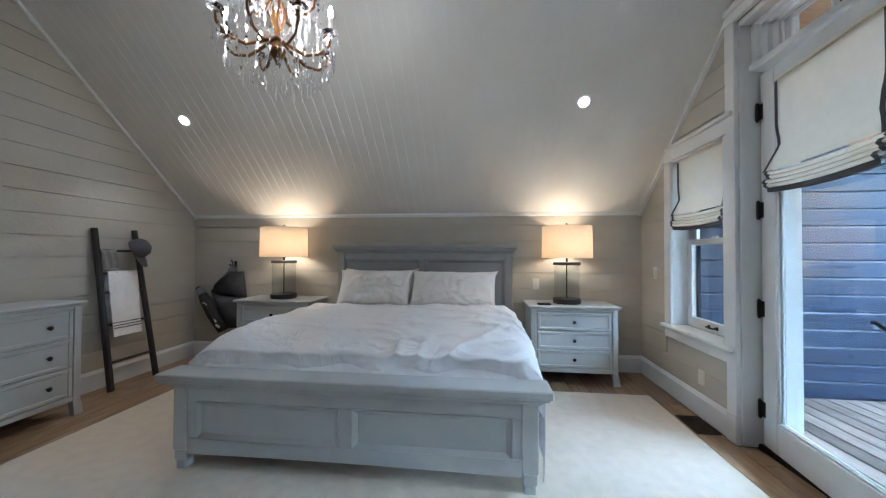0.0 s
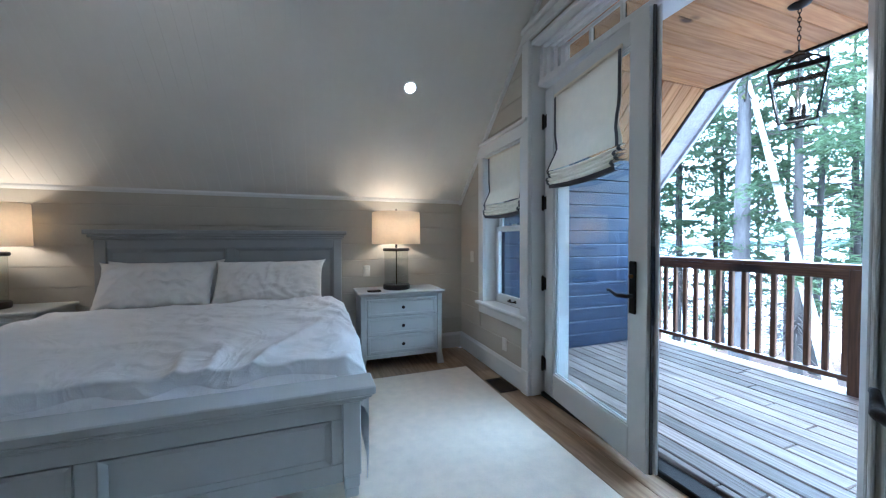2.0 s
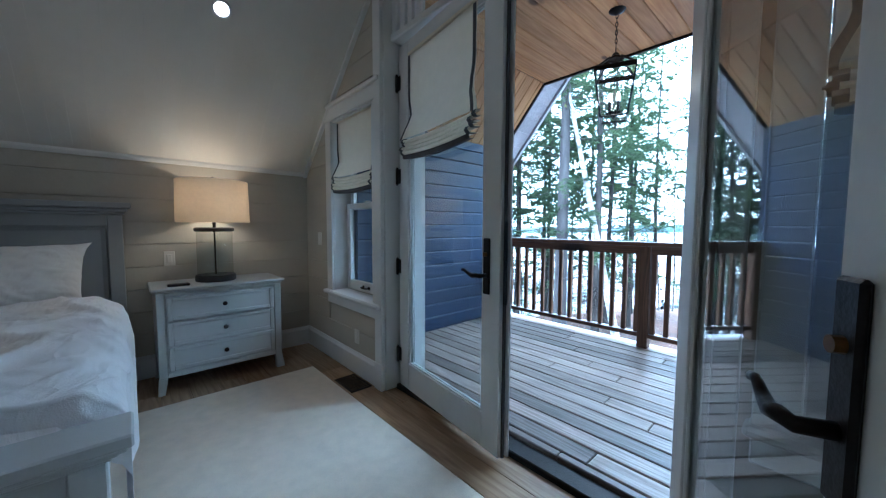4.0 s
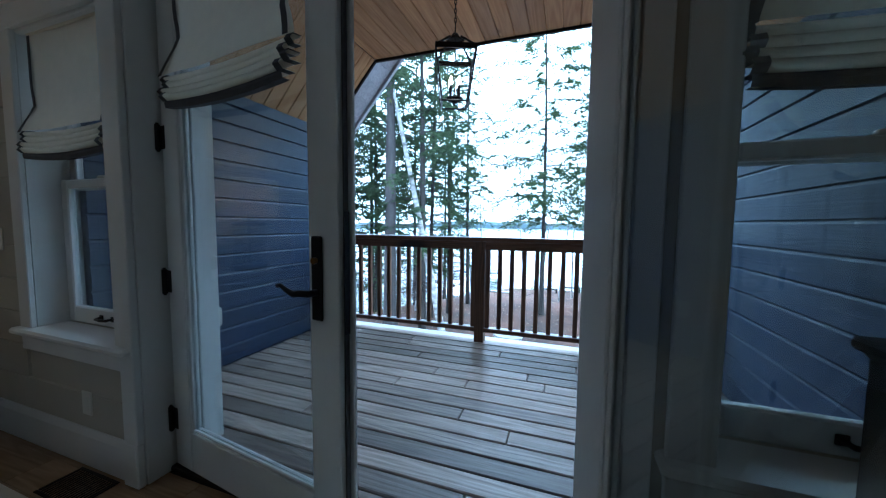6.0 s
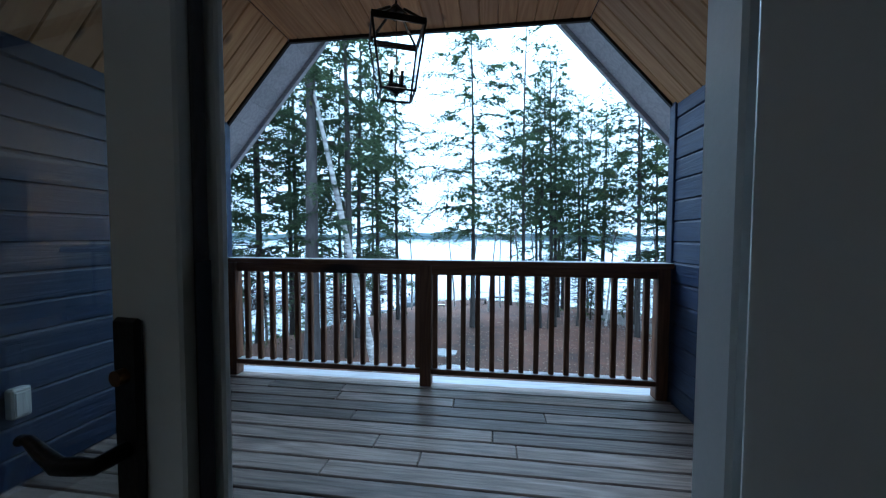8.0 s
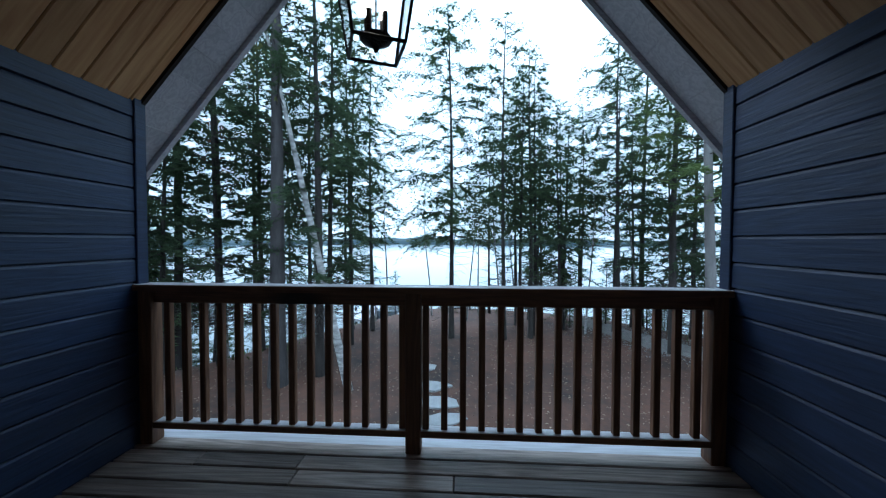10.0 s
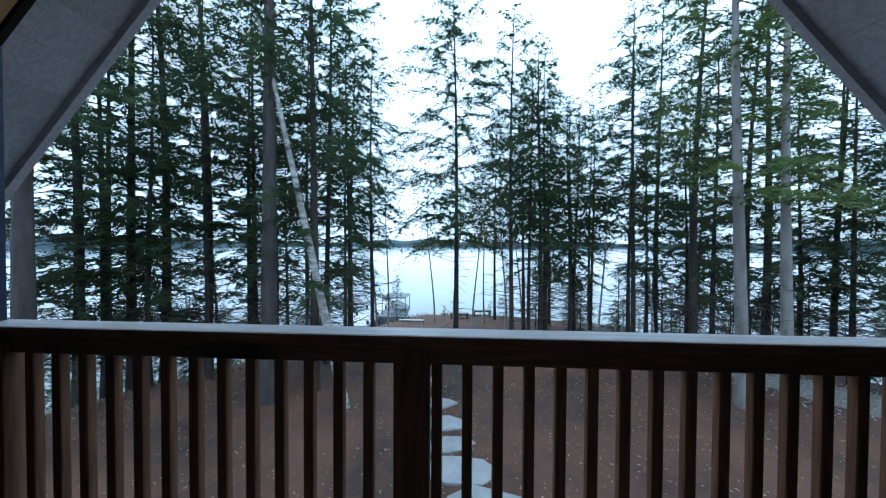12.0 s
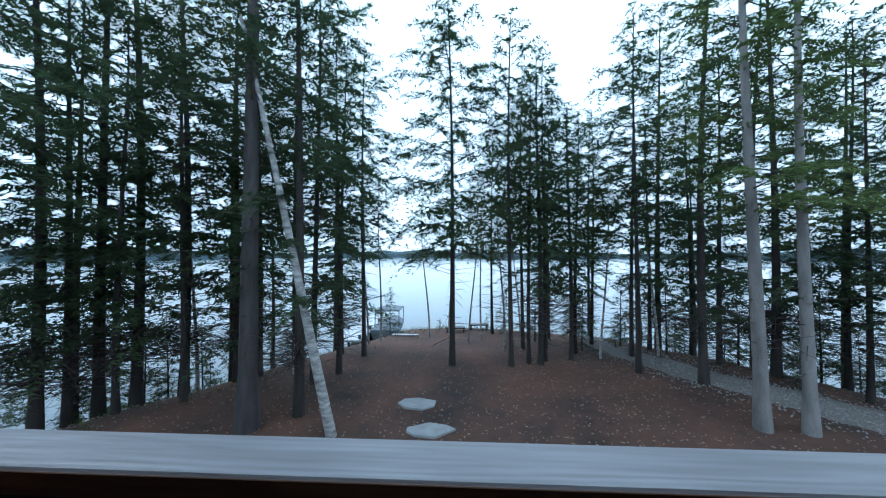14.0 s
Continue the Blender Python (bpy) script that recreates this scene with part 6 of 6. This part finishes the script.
for i in range(9):
    t = i / 8
    w = 1.0 * (1 - t ** 4) + 0.03
    hull += [(-2.5 + 5 * t, -w, 0.75 + 0.2 * t), (-2.5 + 5 * t, -w * 0.75, -0.1), (-2.5 + 5 * t, w * 0.75, -0.1), (-2.5 + 5 * t, w, 0.75 + 0.2 * t)]
part("hull", Shape().add(hull, [(i * 4 + j, i * 4 + (j + 1) % 4, (i + 1) * 4 + (j + 1) % 4, (i + 1) * 4 + j) for i in range(8) for j in range(4)] + [(0, 1, 2, 3)]), M_BOAT, boat)
part("canopy", Shape().box(-1.6, 0.6, -0.95, 0.95, 1.95, 2.05, 0.04), M_BOAT, boat, "grey canvas boat top")
for bx_ in (-1.5, 0.5):
    for by_ in (-0.9, 0.9):
        part("canopy_pole", Shape().tube([(bx_, by_, 0.7), (bx_, by_, 1.96)], 0.03, 6), M_BLACK, boat)
for bx_, by_ in ((22.0, 2.2), (22.6, 1.0)):
    x, y = spread(bx_, by_)
    bn = thing("bench", "low dark bench facing the lake", "bench", pose(x, y, ground_z(x, y), 0, 0, 4), "benches facing the lake")
    part("seat", Shape().box(-0.2, 0.2, -0.55, 0.55, 0.22, 0.28, 0.01), M_BLACKWOOD, bn)
    for sy in (-0.45, 0.45):
        part("leg", Shape().box(-0.2, 0.2, sy - 0.04, sy + 0.04, -0.05, 0.225, 0.01), M_BLACKWOOD, bn)
x, y = spread(21.2, 4.6)
solid("plank", Shape().box(x - 0.12, x + 0.12, y - 0.7, y + 0.7, ground_z(x, y) + 0.02, ground_z(x, y) + 0.07, 0.01), M_RAILTOP, "pale loose plank lying on the ground", "plank", "thing")

# scattered fallen leaves and tufts of grass
lv, gr = Shape(), Shape()
r = random.Random(9)
for i in range(9000):
    x, y = r.uniform(7.5, 27), r.uniform(-12, 14)
    if inland(x, y) < 0.3:
        continue
    z, a, q = ground_z(x, y) + 0.012, r.uniform(0, 6.28), r.uniform(0.02, 0.05)
    c, sn = math.cos(a) * q, math.sin(a) * q
    lv.add([(x - c, y - sn, z), (x + sn * 0.5, y - c * 0.5, z + 0.012), (x + c, y + sn, z), (x - sn * 0.5, y + c * 0.5, z + 0.016)], [(0, 1, 2, 3)])
for i in range(9000):
    x, y = r.uniform(11, 27), r.uniform(-13, 14)
    d = inland(x, y)
    if d < -0.5 or d > 3.2 * r.random() + 0.3 or noise.noise((x * 0.35, y * 0.35, 2)) < -0.05:
        continue
    z, a, h = ground_z(x, y), r.uniform(0, 6.28), r.uniform(0.08, 0.28)
    c, sn = math.cos(a), math.sin(a)
    gr.add([(x - c * 0.02, y - sn * 0.02, z), (x + c * 0.02, y + sn * 0.02, z), (x + sn * h * 0.4, y - c * h * 0.4, z + h)], [(0, 1, 2)])
pb = Shape()
for i in range(5000):
    t, o = r.random(), r.gauss(0, 0.85)
    x = 10.5 + 13 * t
    x, y = x - o * 0.5, track_y(x) + o * 0.85
    z, q = ground_z(x, y) + 0.02, r.uniform(0.015, 0.05)
    pb.add([(x + q, y, z), (x - q * 0.5, y + q * 0.8, z), (x - q * 0.5, y - q * 0.8, z), (x, y, z + q * 0.8)], [(0, 1, 3), (1, 2, 3), (2, 0, 3)])
M_PEBBLE = material("pale_pebble", (0.30, 0.285, 0.27), 0.9, spots=0.4, scale=3)
tagged(new("gravel", raw_mesh("gravel", pb, M_PEBBLE)), "pale loose gravel on the track", "gravel", kind="stuff")
M_DRYLEAF = material("dry_leaf", (0.33, 0.25, 0.17), 0.9, spots=0.5, scale=2)
tagged(new("fallen_leaves", raw_mesh("fallen_leaves", lv, M_DRYLEAF)), "pale dry leaves scattered on the ground", "leaves", kind="stuff")
tagged(new("grass", raw_mesh("grass", gr, M_GRASS)), "thin green grass along the bank", "grass", kind="stuff")


# ---- boards of walls, floors and deck ----
def cut(a, b, holes):
    """What is left of the stretch a to b without the holes."""
    left = [(a, b)]
    for h0, h1 in holes:
        nxt = []
        for p, q in left:
            if h1 <= p or h0 >= q:
                nxt.append((p, q))
            else:
                if h0 > p + 0.02:
                    nxt.append((p, h0))
                if h1 < q - 0.02:
                    nxt.append((h1, q))
        left = nxt
    return left


def slope_y(z):
    """Half the wall's breadth at this height, from the ridge."""
    return min(WY1 - RIDGE_Y, (WY1 - RIDGE_Y) - (z - KNEE) / SLOPE)


rows_n = 22
z = 0.0
for i in range(rows_n):
    z0, z1 = i * PITCH + 0.0032, (i + 1) * PITCH - 0.0032
    h0, h1 = slope_y(z0), slope_y(z1)
    if h1 <= 0.05:
        break
    # west gable
    s = Shape().prism([(RIDGE_Y - h0, z0), (RIDGE_Y + h0, z0), (RIDGE_Y + h1, z1), (RIDGE_Y - h1, z1)], "x", WX0, WX0 + 0.012)
    part("board", s, M_SHIPLAP, wall_west)
    # east gable, round the openings
    holes = []
    if z1 > 0.505 and z0 < 2.19:
        holes += [(3.04, 3.94), (0.20, 1.10)]
    if z0 < 2.88:
        holes += [(1.10, 3.125)]
    for a, b in cut(RIDGE_Y - h0, RIDGE_Y + h0, holes):
        a1 = max(a, RIDGE_Y - h1) if a <= RIDGE_Y - h0 + 1e-6 else a
        b1 = min(b, RIDGE_Y + h1) if b >= RIDGE_Y + h0 - 1e-6 else b
        if b1 - a1 < 0.01:
            continue
        part("board", Shape().prism([(a, z0), (b, z0), (b1, z1), (a1, z1)], "x", WX1 - 0.012, WX1), M_SHIPLAP, wall_east)
    if z1 < KNEE + 0.06:
        part("board", Shape().box(WX0 + 0.012, WX1 - 0.012, WY1 - 0.012, WY1, z0, min(z1, KNEE), 0.001), M_SHIPLAP, wall_north)
        part("board", Shape().box(WX0 + 0.012, WX1 - 0.012, WY0, WY0 + 0.012, z0, min(z1, KNEE), 0.001), M_SHIPLAP, wall_south)

r = random.Random(3)
x = WX0
while x < 3.0:
    x2 = min(x + 0.165, 3.02)
    y = WY0 - r.uniform(0, 1.2)
    while y < WY1:
        y2 = y + r.uniform(1.2, 2.2)
        a, b = max(y, WY0), min(y2, WY1)
        if x > 2.84:
            a, b = max(a, DOOR_Y[0]), min(b, DOOR_Y[1])
        if b - a > 0.05:
            part("plank", Shape().box(x + 0.0008, x2 - 0.0008, a + 0.0008, b - 0.0008, -0.012, 0.0, 0.0015), M_FLOOR, floor)
        y = y2
    x = x2

# deck planks, with their end joints
DW = 0.1268
KNOWN_CUTS = {8: (2.416,), 9: (1.943,), 11: (1.554,), 12: (2.464,), 13: (1.215,), 14: (2.68, 1.823)}
row, x = 0, 3.0622
while x < 5.215:
    cuts = [r.uniform(0.6, 2.9)] if r.random() < 0.75 else []
    if cuts and r.random() < 0.4:
        cuts.append(cuts[0] + r.uniform(0.5, 1.0))
    cuts = [PY0 + c for c in sorted(cuts) if c < PY1 - PY0 - 0.3]
    ends = [PY0 - 0.02, *sorted(KNOWN_CUTS.get(row, cuts)), PY1 + 0.02]
    for a, b in zip(ends, ends[1:]):
        part("plank", Shape().box(max(x, 3.135) + 0.0045, min(x + DW, 5.222) - 0.0045, a + 0.0015, b - 0.0015, DECK_Z - 0.032, DECK_Z + r.uniform(-0.0008, 0.0008), 0.005), M_DECK, floor_deck)
    row, x = row + 1, x + DW

# lap boards of the porch walls
LP = 0.1426
for wall_, yf, side in ((wall_porch_north, PY1, 1), (wall_porch_south, PY0, -1)):
    k = 0
    z = -0.086
    while z < EAVE + 0.1:
        z1 = min(z + LP - 0.006, EAVE + 0.12)
        pr = [(yf + side * 0.022, z), (yf, z + 0.004), (yf + side * 0.002, z1 - 0.012), (yf + side * 0.008, z1), (yf + side * 0.022, z1)]
        part("board", Shape().prism(pr, "x", 3.13, PX1 - 0.045), M_BLUE, wall_)
        z += LP
# navy boards of the house wall that faces the porch
k = 0
z = DECK_Z
wall_face = thing("wall_face", "navy lap boards of the house wall facing the porch", "wall", kind="structure")
while z < 3.2:
    holes = []
    if z + LP > 0.50 and z < 2.2:
        holes += [(3.05, 3.93), (0.21, 1.09)]
    if z < 2.86:
        holes += [(1.12, 3.11)]
    for a, b in cut(PY0, PY1, holes):
        part("board", Shape().box(3.13, 3.15, a, b, z, z + LP - 0.006, 0.003), M_BLUE, wall_face)
    z += LP
s = Shape()
for w in (WIN_L, WIN_R):
    s.box(3.13, 3.162, w[0] - 0.09, w[0], 0.52, 2.19).box(3.13, 3.162, w[1], w[1] + 0.09, 0.52, 2.19).box(3.13, 3.16, w[0], w[1], 2.06, 2.19).box(3.13, 3.18, w[0], w[1], 0.52, 0.62)
s.box(3.13, 3.155, DOOR_Y[0] - 0.08, DOOR_Y[0], DECK_Z, 2.86).box(3.13, 3.155, DOOR_Y[1], DOOR_Y[1] + 0.08, DECK_Z, 2.86).box(3.13, 3.153, DOOR_Y[0], DOOR_Y[1], DOOR_TOP, 2.86)
s.box(3.156, 3.26, DOOR_Y[1] - 0.055, DOOR_Y[1] + 0.03, DECK_Z, 2.80)
solid("trim_outside", s, M_TRIM, "white outside casings of the doors and windows", "trim")
